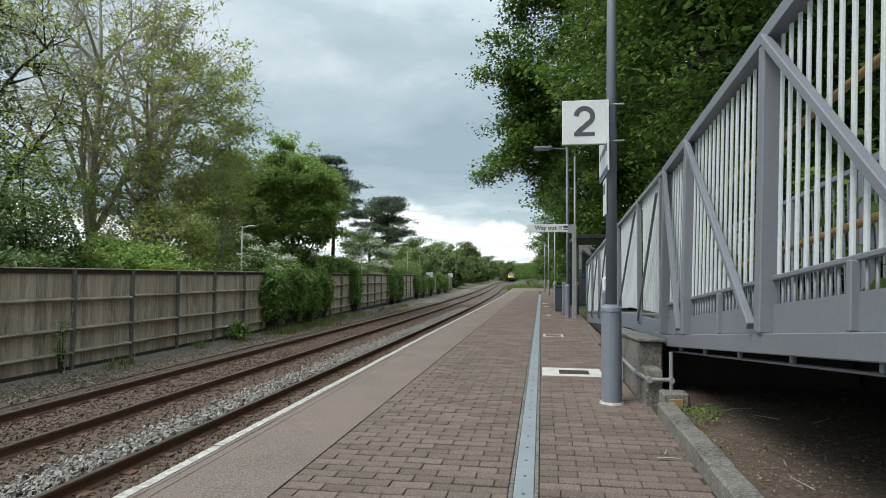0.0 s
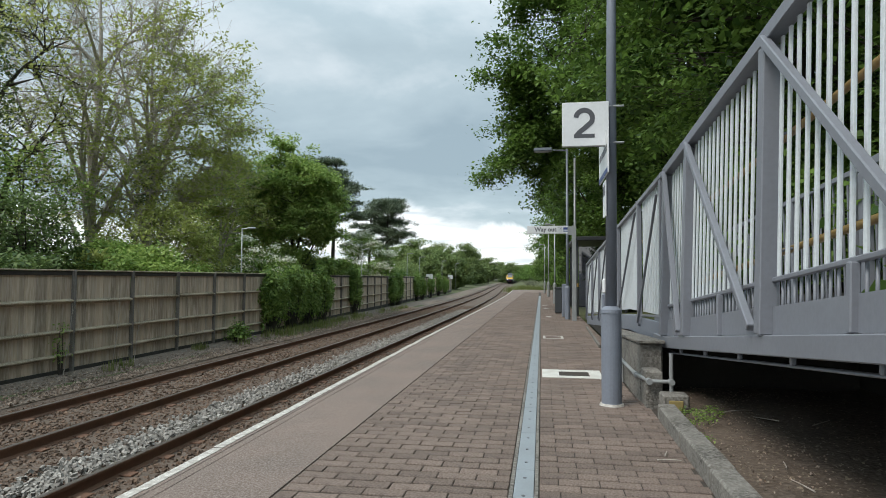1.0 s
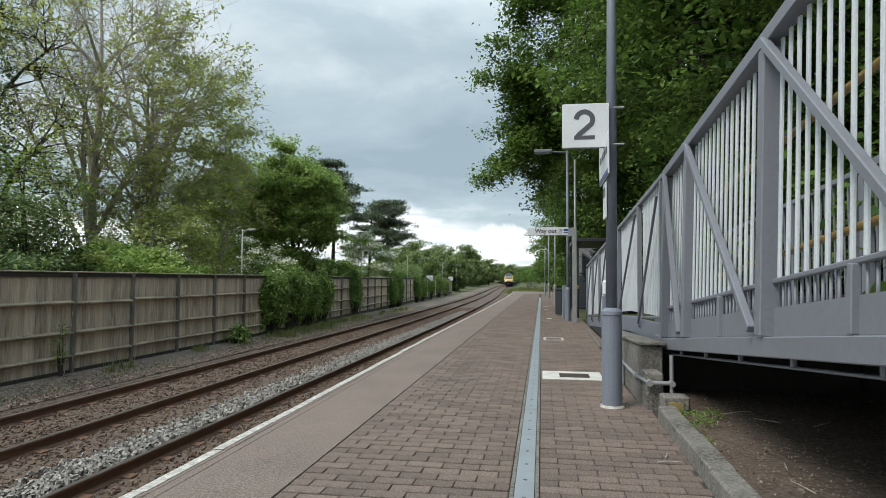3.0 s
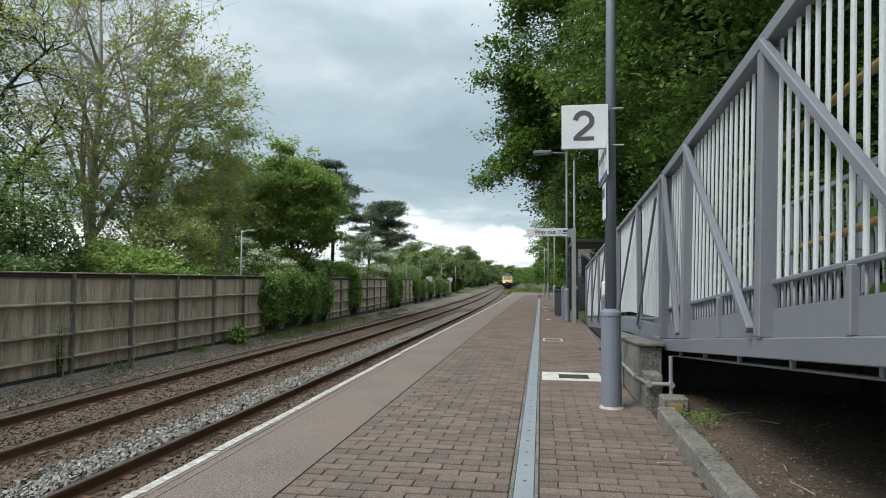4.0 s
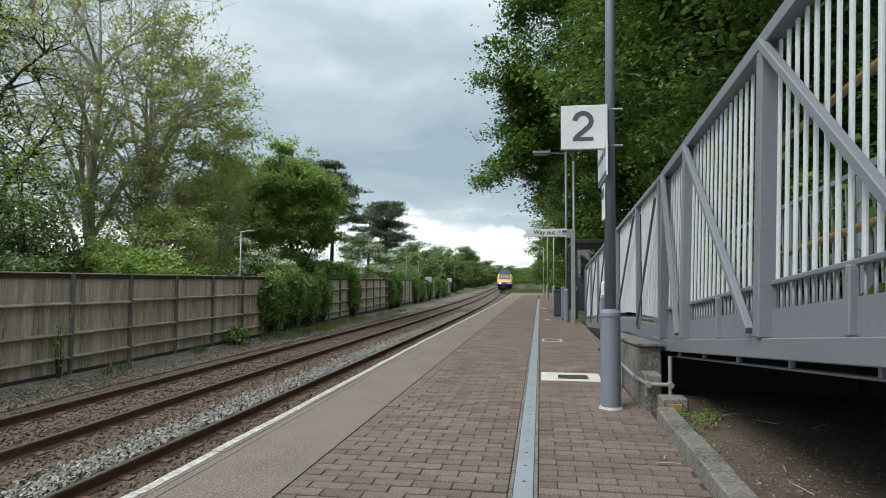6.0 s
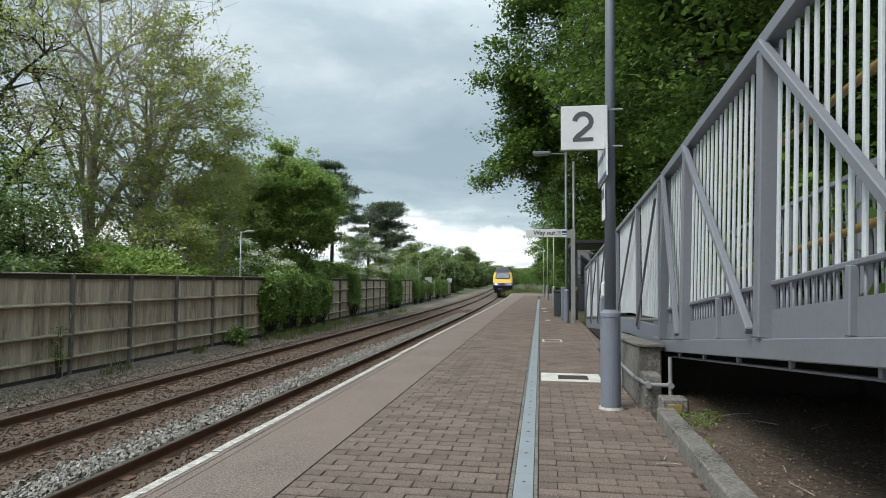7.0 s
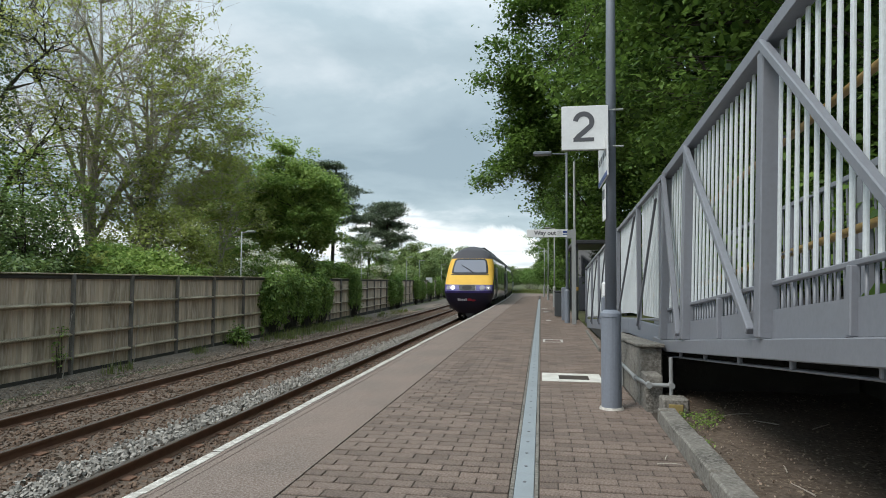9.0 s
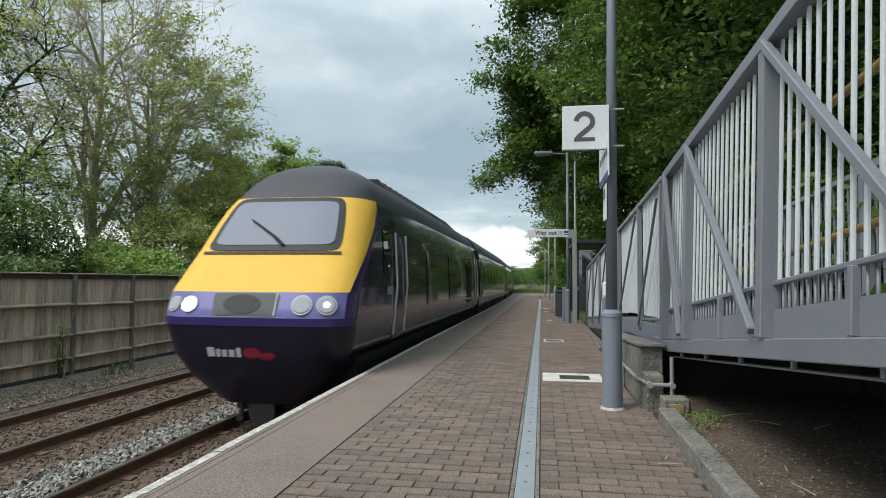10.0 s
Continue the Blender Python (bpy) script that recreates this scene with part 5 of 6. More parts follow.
def make_tree(name, at, height, radius, bole, leaf_mat, bark, label, seed, tips=420, per=60, leaf=0.16, clump=0.45, squash=None, offset=(0, 0),
              limbs_n=9, trunk_r=None, ivy=0, shell=0.55, group="", twigs=0, low=-1.0, boughs=(), up=1.1, lobes=0, lobe=0.8, core=0, thick=1.0, bare=0.0):
    """A broad tree: a trunk, limbs that reach into the crown, twigs, and leaves round the twig ends.
    The crown is an uneven ellipsoid from bole to height."""
    rng = np.random.default_rng(seed)
    t = thing(name, label, "tree", group, at=at)
    rz = (height - bole) / 2
    cz = bole + rz
    centre = np.array([offset[0], offset[1], cz])

    def sample(n, a, b):
        v = rng.normal(size=(n * 2, 3))
        v /= np.linalg.norm(v, axis=1)[:, None]
        v = v[v[:, 2] > low][:n]
        lump = np.array([1 + 0.24 * noise.noise((x * 2.1 + seed, y * 2.1, z * 2.1)) for x, y, z in v])
        r = (a + (b - a) * rng.random(len(v)) ** 0.6) * lump
        return centre + v * r[:, None] * np.array([radius, radius * (squash or 1), rz])

    segs = []
    tr = trunk_r or height * 0.018
    fork = bole + rz * 0.25
    trunk = curve_to((0, 0, -0.3), (offset[0] * 0.3, offset[1] * 0.3, fork), tr, tr * 0.7, rng, segs, 0.03, 5)
    lead = curve_to(trunk[-1], centre + np.array([0, 0, rz * 0.75]), tr * 0.7, tr * 0.12, rng, segs, 0.05, 6)
    nodes = [(p, tr * 0.5) for p in lead]
    for q in sample(limbs_n, 0.5, 0.75):
        k = rng.integers(2, len(trunk)) if q[2] < cz else rng.integers(0, 4)
        p = trunk[k] if q[2] < cz else lead[k]
        pts = curve_to(p, q, tr * 0.45, tr * 0.12, rng, segs, 0.12, 6)
        nodes += [(x, tr * (0.35 - 0.04 * i)) for i, x in enumerate(pts[1:])]
    P = np.array([x for x, _ in nodes])
    nodes2, branch_ends = [], sample(limbs_n * 8, 0.55, 0.9)
    for q in branch_ends:
        d = np.linalg.norm(P - q, axis=1) + np.maximum(0, P[:, 2] - q[2]) * 1.5
        i = int(d.argmin())
        pts = curve_to(P[i], q, min(nodes[i][1], tr * 0.2 * thick), tr * 0.04 * thick, rng, segs, 0.1, 4)
        nodes2 += pts[1:]
    P2 = np.array(nodes2)
    if lobes:
        # twig ends gather in lobes, each a flattened dome with the leaves on its upper side
        heads = sample(lobes, shell, 0.97)
        pick = rng.integers(0, len(heads), tips)
        off = rng.normal(size=(tips, 3))
        off /= np.linalg.norm(off, axis=1)[:, None]
        off[:, 2] = off[:, 2] * 0.75 + 0.1
        ends = heads[pick] + off * lobe * (0.35 + 0.9 * rng.random((tips, 1)))
    else:
        ends = sample(tips, shell, 1.02)
    ends = np.concatenate([ends, np.repeat(branch_ends, 2, axis=0) + rng.normal(size=(2 * len(branch_ends), 3)) * 0.2])
    for bx, by, bz, size in boughs:
        # a bough that hangs out below the crown
        far = np.array([bx, by, bz])
        i = int(np.linalg.norm(P2 - far, axis=1).argmin())
        pts = curve_to(P2[i], far, tr * 0.12, tr * 0.03, rng, segs, 0.06, 5)
        nodes2 += pts[1:]
        more = [p + rng.normal(size=3) * size * (0.5 + 0.1 * k) for k, p in enumerate(pts[1:]) for _ in range(7)]
        ends = np.concatenate([ends, np.array(more)])
    P2 = np.array(nodes2)
    thin = (tr * 0.035 + 0.004) * thick
    for q in ends:
        d = np.linalg.norm(P2 - q, axis=1) + np.maximum(0, P2[:, 2] - q[2])
        i = int(d.argmin())
        curve_to(P2[i], q, thin, thin * 0.35, rng, segs, 0.1, 2)
    for _ in range(twigs):
        p = ends[rng.integers(len(ends))]
        v = (p - centre) / np.linalg.norm(p - centre) + rng.normal(size=3) * 0.6 + np.array([0, 0, 0.4])
        curve_to(p - v * 0.3, p + v * (0.4 + 0.6 * rng.random()), thin * 0.6, thin * 0.25, rng, segs, 0.1, 2)
    attach(limbs("trunk", segs, bark, 5), t, "branching grey-brown trunk and limbs")
    if bare:
        # the middle and top are still leafless; the leaves are out on one flank and low down
        keep = (ends[:, 0] - centre[0]) / radius - 0.5 * (ends[:, 2] - cz) / rz + 0.35 * rng.normal(size=len(ends)) > bare - 1
        leafed = ends[keep]
    else:
        leafed = ends
    if core:
        attach(leaf_cloud("inner_crown", sample(core, 0.05, 0.74), clump * 1.3, 60, leaf * 1.6, leaf_mat, rng, up=0.6), t, "shaded leaves inside the crown")
    crown = leaf_cloud("crown", leafed, clump, per, leaf, leaf_mat, rng, up=up)
    attach(crown, t, "loose leafy crown")
    if ivy:
        pts = []
        for k in range(260):
            h = rng.random() * ivy
            i = min(len(trunk) - 2, int(h / fork * 5))
            f = min(1.0, h / fork) * 5 - i
            p = trunk[i] + (trunk[i + 1] - trunk[i]) * min(1, f) if h < fork else trunk[-1] + np.array([0, 0, h - fork])
            a = rng.random() * 6.28
            r = 0.25 + 0.3 * rng.random()
            pts.append(p + np.array([math.cos(a) * r, math.sin(a) * r, 0]))
        attach(leaf_cloud("ivy", pts, 0.18, 26, 0.11, M_LEAF_DARK, rng), t, "dark ivy up the trunk")
    return t


def make_bush(name, at, size, leaf_mat, label, seed, clumps=160, per=70, leaf=0.11, clump=0.22, group="", category="bush", stems=40, blossom=0, hang=False):
    """A mound of leaves on many stems, size = half widths and height."""
    rng = np.random.default_rng(seed)
    t = thing(name, label, category, group, at=at)
    sx, sy, h = size
    v = rng.normal(size=(clumps * 2, 3))
    v /= np.linalg.norm(v, axis=1)[:, None]
    v = v[v[:, 2] > -0.35][:clumps]
    lump = np.array([1 + 0.3 * noise.noise((x * 1.7 + seed, y * 1.7, z * 1.7)) for x, y, z in v])
    r = (0.45 + 0.55 * rng.random(len(v)) ** 0.5) * lump
    pts = v * r[:, None] * np.array([sx, sy, h * 0.62]) + np.array([0, 0, h * 0.42])
    if not hang and clumps > 100:
        # clumps gather round fewer heads
        heads = pts[: max(14, clumps // 7)]
        off = rng.normal(size=pts.shape)
        off /= np.linalg.norm(off, axis=1)[:, None]
        off[:, 2] = np.abs(off[:, 2]) * 0.8 - 0.15
        pts = heads[rng.integers(0, len(heads), len(pts))] + off * 0.3 * min(sx, sy) * (0.5 + 0.7 * rng.random((len(pts), 1)))
    if hang:
        # a climber is thick at the top and thins out into hanging strands below
        pts[:, :2] *= (0.55 + 0.6 * np.clip(pts[:, 2] / h, 0, 1))[:, None]
        pts[:, 2] += 0.12 * h * rng.random(len(pts))
        pts = pts[rng.random(len(pts)) < 0.22 + 1.1 * (pts[:, 2] / h) ** 1.5 + 0.25 * np.sin(pts[:, 1] * 4 + seed)]
        r = r[: len(pts)]
    pts[:, 2] = np.maximum(pts[:, 2], 0.06)
    segs = []
    for q in pts[:stems]:
        curve_to((q[0] * 0.35, q[1] * 0.35, -0.1), q, min(0.02, 0.02 * h), min(0.006, 0.008 * h), rng, segs, 0.12, 3)
    attach(limbs("stem", segs, M_BARK_DARK, 4), t, "thin woody stems")
    if hang:
        attach(leaf_cloud("foliage", pts, (clump * 0.7, clump * 0.8, clump * 1.3), per, leaf, leaf_mat, rng, droop=0.5, up=0.7), t, "dense hanging foliage")
    else:
        attach(leaf_cloud("foliage", pts, clump, per, leaf, leaf_mat, rng), t, "dense foliage")
    if blossom:
        outer = pts[np.argsort(-r)[: int(len(pts) * 0.75)]]
        attach(leaf_cloud("blossom", outer * np.array([1.06, 1.06, 1.0]) + np.array([0, 0, 0.18]), clump * 0.7, blossom, leaf * 0.95, M_BLOSSOM, rng, up=1.2), t, "white blossom")
    return t


def make_pine(at, height, label, seed, spread=2.6, bare=0.45):
    rng = np.random.default_rng(seed)
    t = thing("pine_tree", label, "tree", "pines", at=at)
    segs, pads = [], []
    trunk = curve_to((0, 0, -0.3), (0.3, 0, height), 0.2, 0.05, rng, segs, 0.03, 8)
    for k in range(22):
        h = height * (bare + (1 - bare) * (k // 2 + 0.4 * rng.random()) / 11)
        a = rng.random() * 6.28
        l = spread * (1.1 - 0.65 * ((h / height - bare) / (1 - bare)) ** 1.5) * (0.6 + 0.5 * rng.random())
        p = np.array([0.3 * h / height, 0, h])
        q = p + np.array([math.cos(a) * l, math.sin(a) * l, 0.25 * l])
        pts = curve_to(p, q, 0.05, 0.015, rng, segs, 0.06, 5)
        for x in pts[2:]:
            for _ in range(6):
                pads.append(x + rng.normal(size=3) * np.array([0.42, 0.42, 0.10]))
    attach(limbs("trunk", segs, M_BARK_DARK, 6), t, "dark straight trunk and boughs")
    attach(leaf_cloud("needles", pads, (0.2, 0.2, 0.06), 46, 0.22, M_NEEDLE, rng, droop=-0.2, aspect=0.26), t, "dark needle pads")
    return t


def build_plants():
    # broad trees leaning over the platform
    spec = [((6.8, 24.5, 0.8), 15.5, 5.7, 3.4, (-2.6, 0), 11, 1200), ((5.6, 36, 0.5), 12.0, 4.9, 2.0, (-1.2, 0), 12, 560), ((6.5, 15.5, 1.0), 15, 6.2, 1.2, (-0.6, 0), 13, 760), ((7.5, 8.5, 1.2), 14, 5.6, 0.8, (-0.3, 0), 14, 600), ((4.2, 48, 0.3), 10.5, 4.4, 0.8, (-0.5, 0), 15, 380), ((8.0, 2.5, 1.2), 13, 5.0, 0.8, (0, 0), 16, 400), ((3.6, 63, 0.2), 10, 4.2, 0.4, (0, 0), 17, 300), ((3.2, 80, 0), 10, 4.8, 0.3, (0, 0), 18, 280)]
    hang = ((-7.0, 0.3, 12.6, 0.5), (-7.4, 0.2, 8.6, 0.5), (-7.7, 0.4, 7.6, 0.5), (-7.9, 0, 6.7, 0.5), (-8.0, -0.6, 4.8, 0.3), (-8.9, 0.5, 4.7, 0.2), (-6.8, 0.4, 4.0, 0.35), (-7.4, -1.0, 5.6, 0.4))
    for at, h, r, bole, off, seed, tips in spec:
        near = seed in (11, 13, 14)
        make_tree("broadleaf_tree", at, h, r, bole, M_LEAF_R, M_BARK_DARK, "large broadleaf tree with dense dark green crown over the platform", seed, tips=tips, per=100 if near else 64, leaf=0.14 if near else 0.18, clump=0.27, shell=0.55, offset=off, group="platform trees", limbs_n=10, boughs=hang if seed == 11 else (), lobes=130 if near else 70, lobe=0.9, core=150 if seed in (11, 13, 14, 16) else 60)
    for k, (x, y, sx, sy, h) in enumerate(((5.2, 5, 1.6, 3.5, 3.2), (5.0, 11.5, 1.4, 3.5, 3.4), (5.0, 18, 1.5, 3.5, 3.2), (4.6, 26, 1.3, 4.5, 3.0), (4.2, 34, 1.3, 4.5, 3.2), (3.6, 43, 1.3, 5, 3.0), (2.9, 53, 1.2, 5, 2.6), (2.9, 66, 1.4, 6, 2.4), (1.0, 84, 2.0, 8, 2.6), (-1.5, 108, 2.5, 12, 3.0))):
        make_bush("undergrowth", (x, y, 0.2), (sx, sy, h), M_LEAF_R, "dark green undergrowth behind the platform", 40 + k, clumps=170, per=52, leaf=0.19, clump=0.35, group="platform undergrowth")
    for k, (x, y, h) in enumerate(((14.5, 6, 15), (15, 17, 16), (14, 30, 15), (12.5, 44, 12))):
        make_tree("broadleaf_tree", (x, y, 1.8), h, 5.5, 0.6, M_LEAF_R, M_BARK_DARK, "large broadleaf tree standing further back on the bank", 150 + k, tips=330, per=60, leaf=0.38, clump=0.55, shell=0.3, group="platform trees", limbs_n=6)
    # sparse spring trees behind the fence
    make_tree("ash_tree", (-19.8, 24.5, -0.4), 17.5, 4.6, 4.0, M_LEAF_OAK, M_BARK, "tall half-bare tree with thin new leaves", 21, tips=900, per=9, leaf=0.16, clump=0.2, group="sparse trees", limbs_n=18, trunk_r=0.24, twigs=1500, ivy=3, thick=1.5, lobes=300, lobe=0.9, bare=1.0)
    make_tree("ash_tree", (-18.4, 26.5, -0.4), 14.6, 4.9, 2.6, M_LEAF_OAK, M_BARK, "tall spreading tree with thin olive leaves and ivy on its trunk", 22, tips=1100, per=22, leaf=0.16, clump=0.2, group="sparse trees", limbs_n=18, trunk_r=0.26, twigs=1200, ivy=8, thick=1.4, lobes=260, lobe=0.8, bare=0.85)
    make_tree("ash_tree", (-20.4, 20.2, -0.4), 14.5, 2.9, 1.5, M_LEAF_OAK, M_BARK_DARK, "ivy-clad tree with dark lower limbs", 23, tips=420, per=12, leaf=0.15, clump=0.26, group="sparse trees", trunk_r=0.3, ivy=12, twigs=300, thick=1.2, lobes=60)
    make_tree("holly_tree", (-18.6, 19.6, -0.4), 7.0, 2.2, 0.3, M_LEAF_IVY, M_BARK_DARK, "dark evergreen tree behind the fence", 28, tips=170, per=18, leaf=0.13, clump=0.26, shell=0.35, group="fence trees", lobes=40, lobe=0.7)
    make_tree("holly_tree", (-16.6, 17.6, -0.4), 4.4, 1.6, 0.2, M_LEAF_DARK, M_BARK_DARK, "dark evergreen tree behind the fence", 34, tips=180, per=30, leaf=0.13, clump=0.24, shell=0.35, group="fence trees", lobes=30, lobe=0.5, core=6)
    make_tree("oak_tree", (-16.4, 24.0, -0.3), 4.9, 2.6, 0.6, M_LEAF_OAK, M_BARK, "low spreading olive-green tree behind the fence", 25, tips=300, per=22, leaf=0.15, clump=0.22, group="fence trees", lobes=60, lobe=0.6, thick=1.3)
    make_tree("oak_tree", (-16.6, 30.0, -0.3), 7.8, 2.9, 0.8, M_LEAF_OAK, M_BARK, "spreading olive-green tree behind the fence", 29, tips=340, per=24, leaf=0.15, clump=0.22, group="fence trees", lobes=60, lobe=0.6, thick=1.3)
    make_tree("maple_tree", (-14.2, 33.5, -0.3), 9.3, 2.9, 0.8, M_LEAF_MID, M_BARK_DARK, "rounded fresh green tree behind the fence", 26, tips=640, per=64, leaf=0.17, clump=0.22, shell=0.6, group="fence trees", lobes=40, lobe=0.75, core=60)
    make_tree("maple_tree", (-20.0, 39, -0.3), 10.0, 3.6, 1.0, M_LEAF_MID, M_BARK_DARK, "green tree with a dark interior behind the fence", 27, tips=420, per=50, leaf=0.2, clump=0.3, group="fence trees", lobes=50, lobe=0.8, core=40)
    make_pine((-15.4, 44, -0.4), 10.4, "dark pine with flat spreading boughs", 31, 2.7, 0.45)
    make_pine((-15.0, 58, -0.4), 9.2, "dark pine with a wide flat crown", 32, 2.5, 0.45)
    make_pine((-17.2, 60, -0.4), 9.0, "dark pine with a wide flat crown", 33, 2.5, 0.45)
    make_bush("hawthorn", (-12.5, 26.2, -0.4), (1.25, 1.3, 3.3), M_LEAF_IVY, "hawthorn bush sprinkled with white blossom", 61, clumps=130, per=34, leaf=0.11, clump=0.18, blossom=26, group="hawthorns")
    make_bush("hawthorn", (-13.2, 45.0, -0.4), (2.0, 2.0, 4.6), M_LEAF_IVY, "large hawthorn covered in white blossom", 62, clumps=240, per=42, leaf=0.13, clump=0.22, blossom=40, group="hawthorns")
    # shrubs that fill the strip behind the fence
    fill = ((-14.8, 15.5, 1.6, 2.0, 2.0, M_LEAF_DARK), (-14.0, 19.6, 1.4, 1.6, 2.5, M_LEAF_MID), (-15.6, 20.6, 1.4, 1.6, 2.7, M_LEAF_MID), (-16.2, 21.0, 1.5, 1.8, 2.7, M_LEAF_OAK), (-18, 15, 2.2, 2.5, 2.6, M_LEAF_DARK), (-17.0, 11, 2.0, 2.4, 2.8, M_LEAF_DARK), (-14.6, 23.5, 1.2, 2.0, 2.4, M_LEAF_IVY), (-14.2, 29, 1.2, 2.2, 2.5, M_LEAF_DARK), (-15.0, 37.5, 1.6, 3, 2.9, M_LEAF_DARK), (-15.5, 51, 2.0, 4, 2.8, M_LEAF_IVY), (-15.6, 60, 2.2, 5, 3.0, M_LEAF_IVY), (-16, 70, 2.2, 6, 3.0, M_LEAF_FAR), (-13.3, 38.5, 1.2, 2.5, 2.9, M_LEAF_IVY), (-17.6, 36.5, 2.4, 3, 4.4, M_LEAF_DARK), (-22, 41, 3, 5, 3.6, M_LEAF_DARK))
    for k, (x, y, sx, sy, h, m) in enumerate(fill):
        make_bush("shrub", (x, y, -0.4), (sx, sy, h), m, "leafy green shrub behind the fence" if m is not M_LEAF_DARK else "dark shaded shrub behind the fence", 80 + k, clumps=190, per=50, leaf=0.15, clump=0.2, group="shrubs")
    # ivy that smothers the fence
    ivy = ((22.3, 1.0), (24.2, 1.2), (26.3, 1.2), (28.3, 1.1), (34.2, 0.75), (45.2, 1.1), (47.6, 1.2), (56.5, 1.2), (60, 1.3), (66, 1.6), (73, 2.0), (80, 2.4))
    for k, (y, w) in enumerate(ivy):
        make_bush("ivy_mound", (fence_x(y) + 0.12, y, -0.82), (0.30, w * 1.2, 2.1 + 0.22 * math.sin(k * 2.1)), M_LEAF_IVY, "thick ivy climbing over the fence", 110 + k, clumps=200, per=66, leaf=0.10, clump=0.115, group="fence ivy", category="ivy", stems=60, hang=True)
    # woods in the distance
    rng = random.Random(9)
    base = make_tree("far_tree", (-27, 160, -0.5), 10.5, 5.0, 0.4, M_LEAF_FAR, M_BARK_DARK, "distant green tree beside the line", 71, tips=260, per=30, leaf=0.42, clump=0.4, group="distant trees", lobes=36, lobe=1.1, core=30)
    other = make_tree("far_tree", (-22, 185, -0.5), 9.5, 5.6, 0.2, M_LEAF_FAR, M_BARK_DARK, "distant rounded tree beside the line", 72, tips=260, per=30, leaf=0.42, clump=0.4, group="distant trees", lobes=36, lobe=1.1, core=30)
    spots = [(-17, 84), (-20, 96), (-16, 108), (-21, 130), (-26, 106), (-17, 135), (-27, 150), (-21, 172), (-33, 168), (-27, 190), (-21, 205), (-36, 205), (-30, 225), (-20, 235), (-42, 235), (-25, 262), (-34, 270), (-14, 285), (-50, 280), (-6, 300), (4, 290), (2, 245), (2, 205), (3, 170), (5, 140), (6, 115), (8, 98), (12, 215), (12, 170), (14, 130), (-19, 310), (-12, 325), (-28, 320), (-2, 330), (12, 320), (-40, 320), (22, 300), (22, 240), (-60, 320)]
    for k, (x, y) in enumerate(spots):
        src = base if k % 2 else other
        s = rng.uniform(0.75, 1.1) * (0.72 if y < 140 else 1.02)
        ob = copy_thing(src, pose(x, y, -0.6, 0, 0, rng.uniform(0, 360)))
        ob.scale = (s, s, s * rng.uniform(0.85, 1.1))


build_plants()


def tuft(name, at, n, h, spread, mat, label, seed, category="weeds"):
    rng = np.random.default_rng(seed)
    verts, faces = [], []
    for k in range(n):
        x, y = rng.normal(size=2) * spread
        a = rng.random() * 6.28
        l = h * (0.5 + 0.8 * rng.random())
        w = 0.006 + 0.006 * rng.random()
        d = np.array([math.cos(a), math.sin(a)])
        lean = 0.5 * rng.random() * l
        p = np.array([x, y, 0.0])
        b = len(verts)
        o = np.array([-d[1], d[0], 0]) * w
        m = p + np.array([d[0] * lean * 0.3, d[1] * lean * 0.3, l * 0.6])
        e = p + np.array([d[0] * lean, d[1] * lean, l])
        verts += [tuple(p - o), tuple(p + o), tuple(m + o * 0.8), tuple(m - o * 0.8), tuple(e)]
        faces += [(b, b + 1, b + 2, b + 3), (b + 3, b + 2, b + 4)]
    ob = mesh_object(name, verts, faces, mat)
    ob.location = at
    return tagged(ob, label, category, kind="stuff")


def build_weeds():
    rng = random.Random(4)
    for k in range(26):
        y = 11 + 34 * rng.random()
        u = -9.95 + rng.random() * 0.7
        tuft("weed_tuft", (u - bend(y), y, -0.85), 40, 0.22, 0.13, M_GRASS, "thin grass tuft on the trackside dirt", 200 + k)
    for k in range(12):
        y = 21 + 12 * rng.random()
        tuft("weed_tuft", (-9.9 + rng.random() * 0.9, y, -0.86), 90, 0.28, 0.3, M_GRASS, "grass below the ivy on the trackside dirt", 240 + k)
    make_bush("nettle_clump", (-9.75, 18.9, -0.84), (0.25, 0.34, 0.6), M_LEAF_IVY, "bright green weeds at the foot of the fence", 250, clumps=34, per=22, leaf=0.09, clump=0.09, category="weeds", stems=20)
    make_bush("climbing_weed", (-10.05, 11.7, -0.82), (0.06, 0.12, 1.25), M_LEAF_MID, "thin green climber on the fence boards", 251, clumps=12, per=10, leaf=0.07, clump=0.07, category="weeds", stems=5)
    for k, (x, y, w) in enumerate(((1.30, 5.78, 0.10), (1.40, 5.55, 0.07), (1.24, 5.4, 0.05), (1.52, 5.9, 0.09), (1.20, 4.9, 0.04))):
        make_bush("kerb_weed", (x, y, 0.04), (w, w * 1.3, 0.05 + 0.5 * w), M_LEAF_IVY, "small green weeds beside the kerb", 252 + k, clumps=int(240 * w), per=9, leaf=0.02, clump=0.022, category="weeds", stems=8, group="kerb weeds")
    for k in range(40):
        y = 71 + 22 * rng.random()
        tuft("grass_tuft", (-3.2 - bend(y) + 4.4 * rng.random(), y, ground_height(-1.5, y) + 0.0), 80, 0.5, 0.4, M_GRASS, "rough grass beyond the platform end", 300 + k)
    r = np.random.default_rng(8)
    pts = np.stack([1.3 + 2.0 * r.random(520) ** 1.1, 2.2 + 5.2 * r.random(520), np.full(520, 0.08)], axis=1)
    litter = leaf_cloud("fallen_leaves", pts, (0.12, 0.12, 0.006), 5, 0.022, M_DEAD, r, droop=0.0, up=3.0)
    tagged(litter, "dry fallen leaves scattered on the bare earth", "fallen leaves", kind="stuff")


build_weeds()


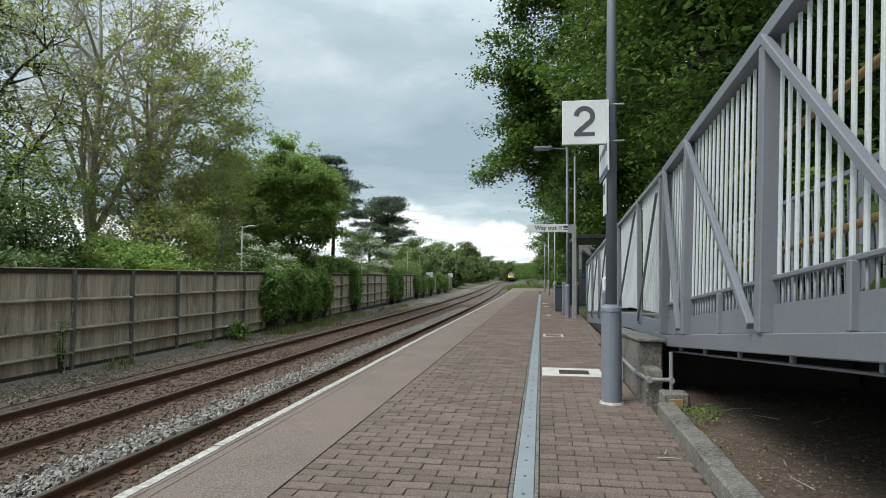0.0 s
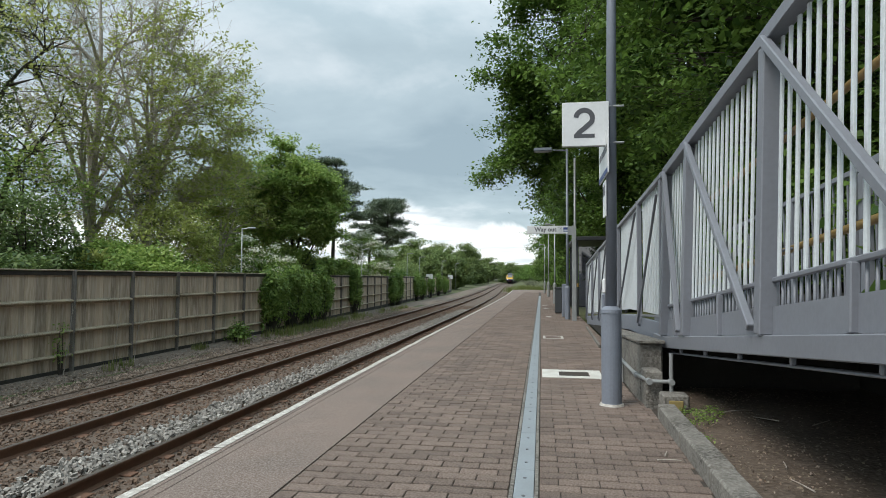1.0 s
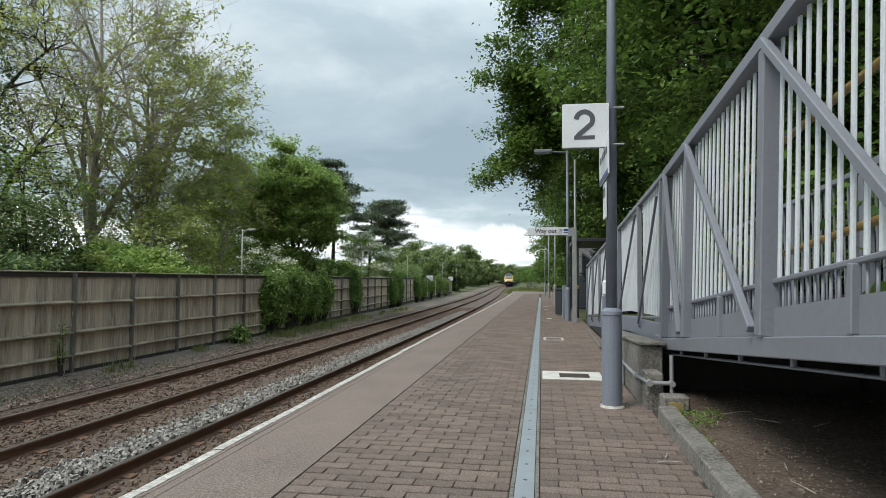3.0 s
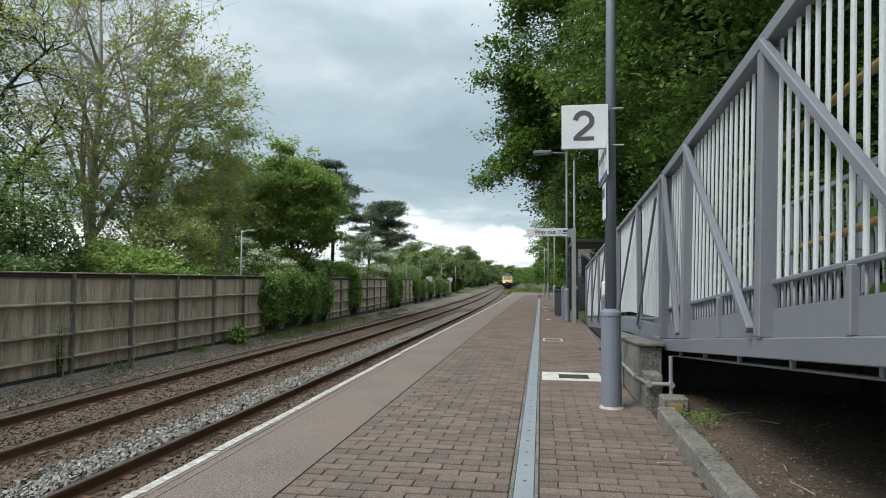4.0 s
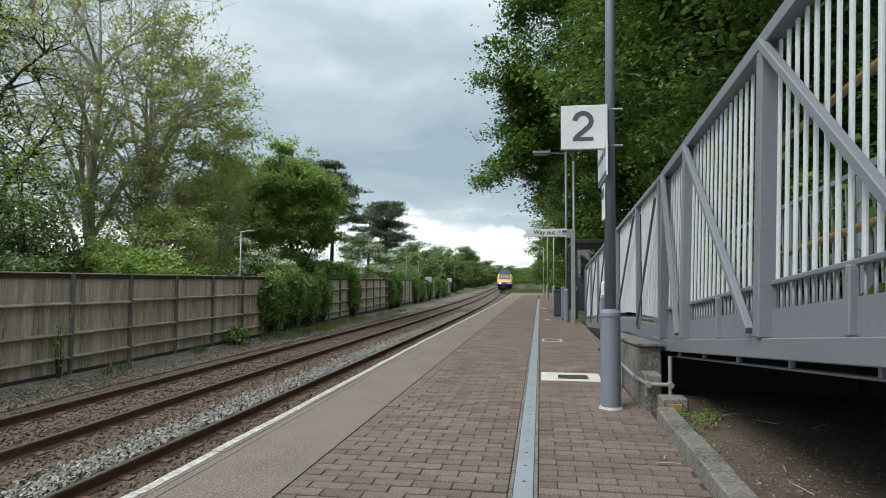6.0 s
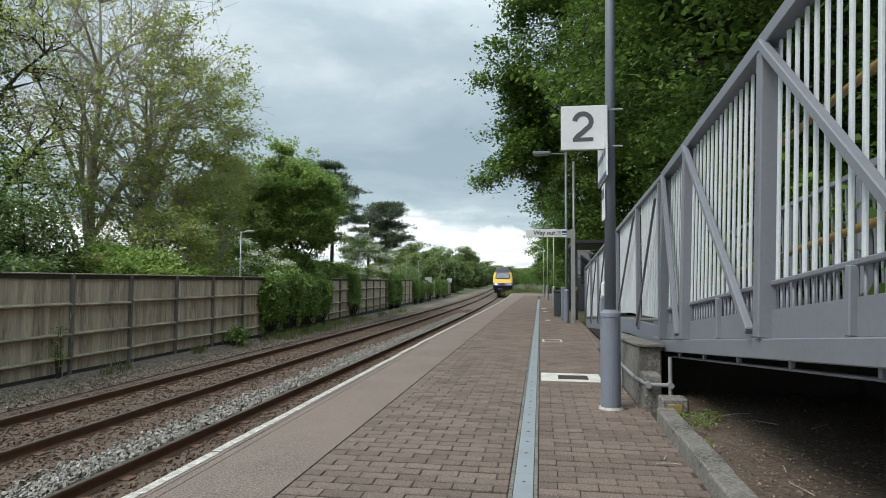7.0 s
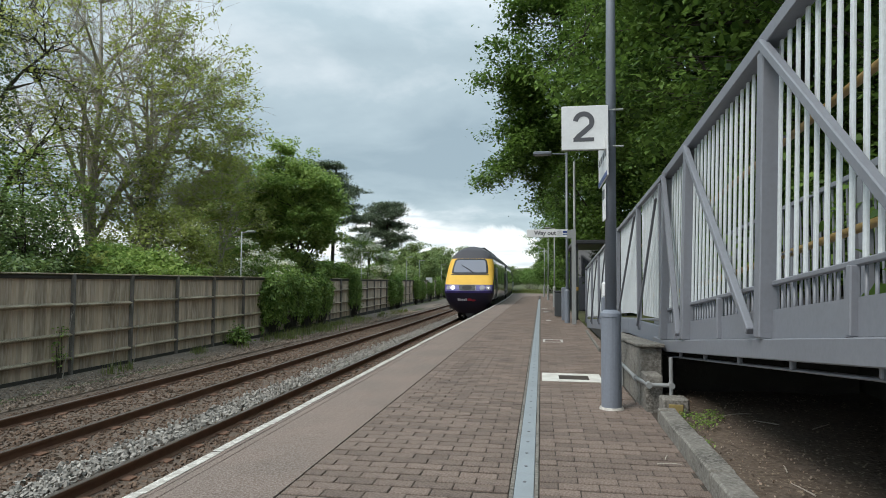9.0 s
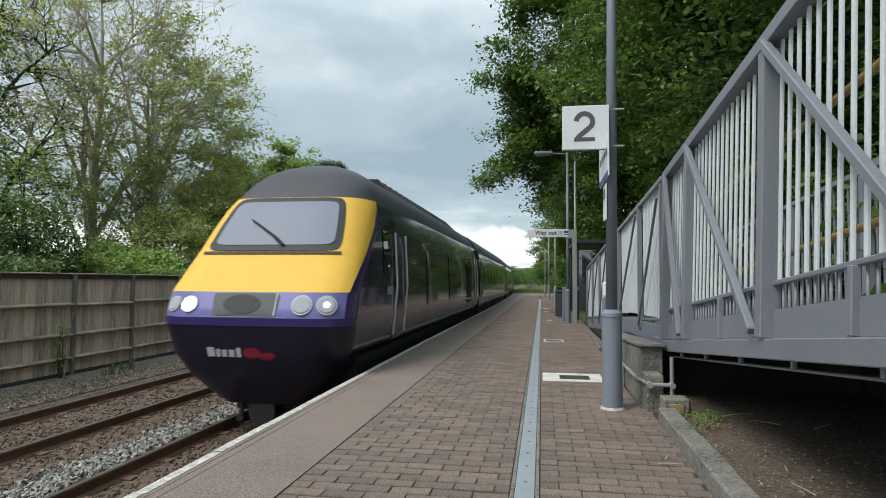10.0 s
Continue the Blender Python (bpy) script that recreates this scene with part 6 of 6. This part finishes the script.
def build_twigs():
    rng = np.random.default_rng(19)
    for k, (x, y, l, a) in enumerate(((1.75, 5.95, 0.3, 20), (1.9, 5.7, 0.2, 140), (1.55, 4.3, 0.15, 70), (0.88, 4.55, 0.16, -8), (0.9, 4.72, 0.1, 60), (2.3, 5.6, 0.3, 40), (1.5, 3.9, 0.2, 100))):
        t = thing("fallen_twig", "pale dry twig lying on the ground", "twig", "fallen twigs", at=(x, y, 0.012 if x < 1 else (0.135 if x < 1.35 else 0.09), 0, 0, a))
        segs = []
        curve_to((-l / 2, 0, 0), (l / 2, 0.02, 0.004), 0.006, 0.003, rng, segs, 0.05, 4)
        attach(limbs("stick", segs, M_BARK, 5), t)
    for k, (y, h) in enumerate(((11.7, 1.5), (13.2, 1.7), (14.0, 1.2), (17.1, 0.9))):
        t = thing("dead_stem", "thin dry weed stem standing against the fence", "weeds", "dry stems", at=(-9.98, y, -0.82))
        segs = []
        pts = curve_to((0, 0, -0.02), (0.05, 0.15, h), 0.012, 0.004, rng, segs, 0.04, 6)
        for j in range(5):
            p = pts[2 + j % 4]
            side = []
            curve_to(p, p + np.array([0.03, rng.normal() * 0.25, 0.2 + 0.2 * rng.random()]), 0.005, 0.002, rng, side, 0.1, 2)
            attach(limbs("side_stem", side, M_BARK, 5), t)
        attach(limbs("stalk", segs, M_BARK, 5), t)


build_twigs()


# ---- block paving ----
def block_mesh(l, w):
    e, z1, z0 = 0.004, 0.0, -0.04
    v = [(-l, -w, z0), (l, -w, z0), (l, w, z0), (-l, w, z0), (-l, -w, z1 - e), (l, -w, z1 - e), (l, w, z1 - e), (-l, w, z1 - e), (-l + e, -w + e, z1), (l - e, -w + e, z1), (l - e, w - e, z1), (-l + e, w - e, z1)]
    f = [(8, 9, 10, 11)]
    for i in range(4):
        j = (i + 1) % 4
        f += [(i, j, 4 + j, 4 + i), (4 + i, 4 + j, 8 + j, 8 + i)]
    return v, f


def build_paving():
    L, W, gap = 0.254, 0.124, 0.007
    floor = thing("block_paving", "worn brown block paving laid in staggered courses", "pavement", kind="structure", at=(0, 0, 0))
    rng = random.Random(12)
    v0, f0 = block_mesh(L / 2 - gap / 2, W / 2 - 0.0078)
    shared = bpy.data.meshes.new("paver")
    shared.from_pydata(v0, [], f0)
    shared.materials.append(M_PAVER)
    verts, faces = [], []
    count = 0
    row = 0
    y = -5.792
    while y < 58:
        for x0, x1 in ((-1.552, -0.196), (-0.014, 1.0)):
            if x0 > -0.1:
                x1 = 1.0 + 0.022 * (y - 3.2) if y < 6.9 else (1.0 if y < 10.6 else 1.3)
            x = x0 - (L / 2 if row % 2 else 0) - rng.random() * 0.01
            while x < x1 - 0.02:
                a, b = max(x, x0), min(x + L, x1)
                x += L
                if b - a < 0.03:
                    continue
                dz = rng.gauss(0, 0.0013)
                yy = y + rng.gauss(0, 0.0035)
                sx = (b - a - gap) / (L - gap)
                tilt = rng.gauss(0, 0.006)
                if y > 3.3 and count < 300:
                    ob = new("paver", shared)
                    ob.location = ((a + b) / 2, yy, dz)
                    ob.scale = (sx, 1, 1)
                    ob.rotation_euler = (rng.gauss(0, 0.006), tilt, rng.gauss(0, 0.016))
                    ob.parent = floor
                    count += 1
                else:
                    k = len(verts)
                    cx = (a + b) / 2
                    turn = rng.gauss(0, 0.016)
                    verts += [(cx + p[0] * sx - p[1] * turn, yy + p[1] + p[0] * turn, p[2] + dz + p[0] * tilt) for p in v0]
                    faces += [tuple(k + i for i in q) for q in f0]
        y += W
        row += 1
    for x0, x1 in ((-1.552, -0.196), (-0.192, 1.25)):
        bm = B()
        box(bm, x0, x1, 58.02, PLAT_END - 0.05, -0.05, 0.0, 0.004)
        part("tarmac_end", bm, M_TARMAC, floor, "plain tarmac at the far platform end")
    rest = mesh_object("paver_field", verts, faces, M_PAVER)
    rest.parent = floor
    tagged(rest, kind="stuff")


build_paving()
motions()
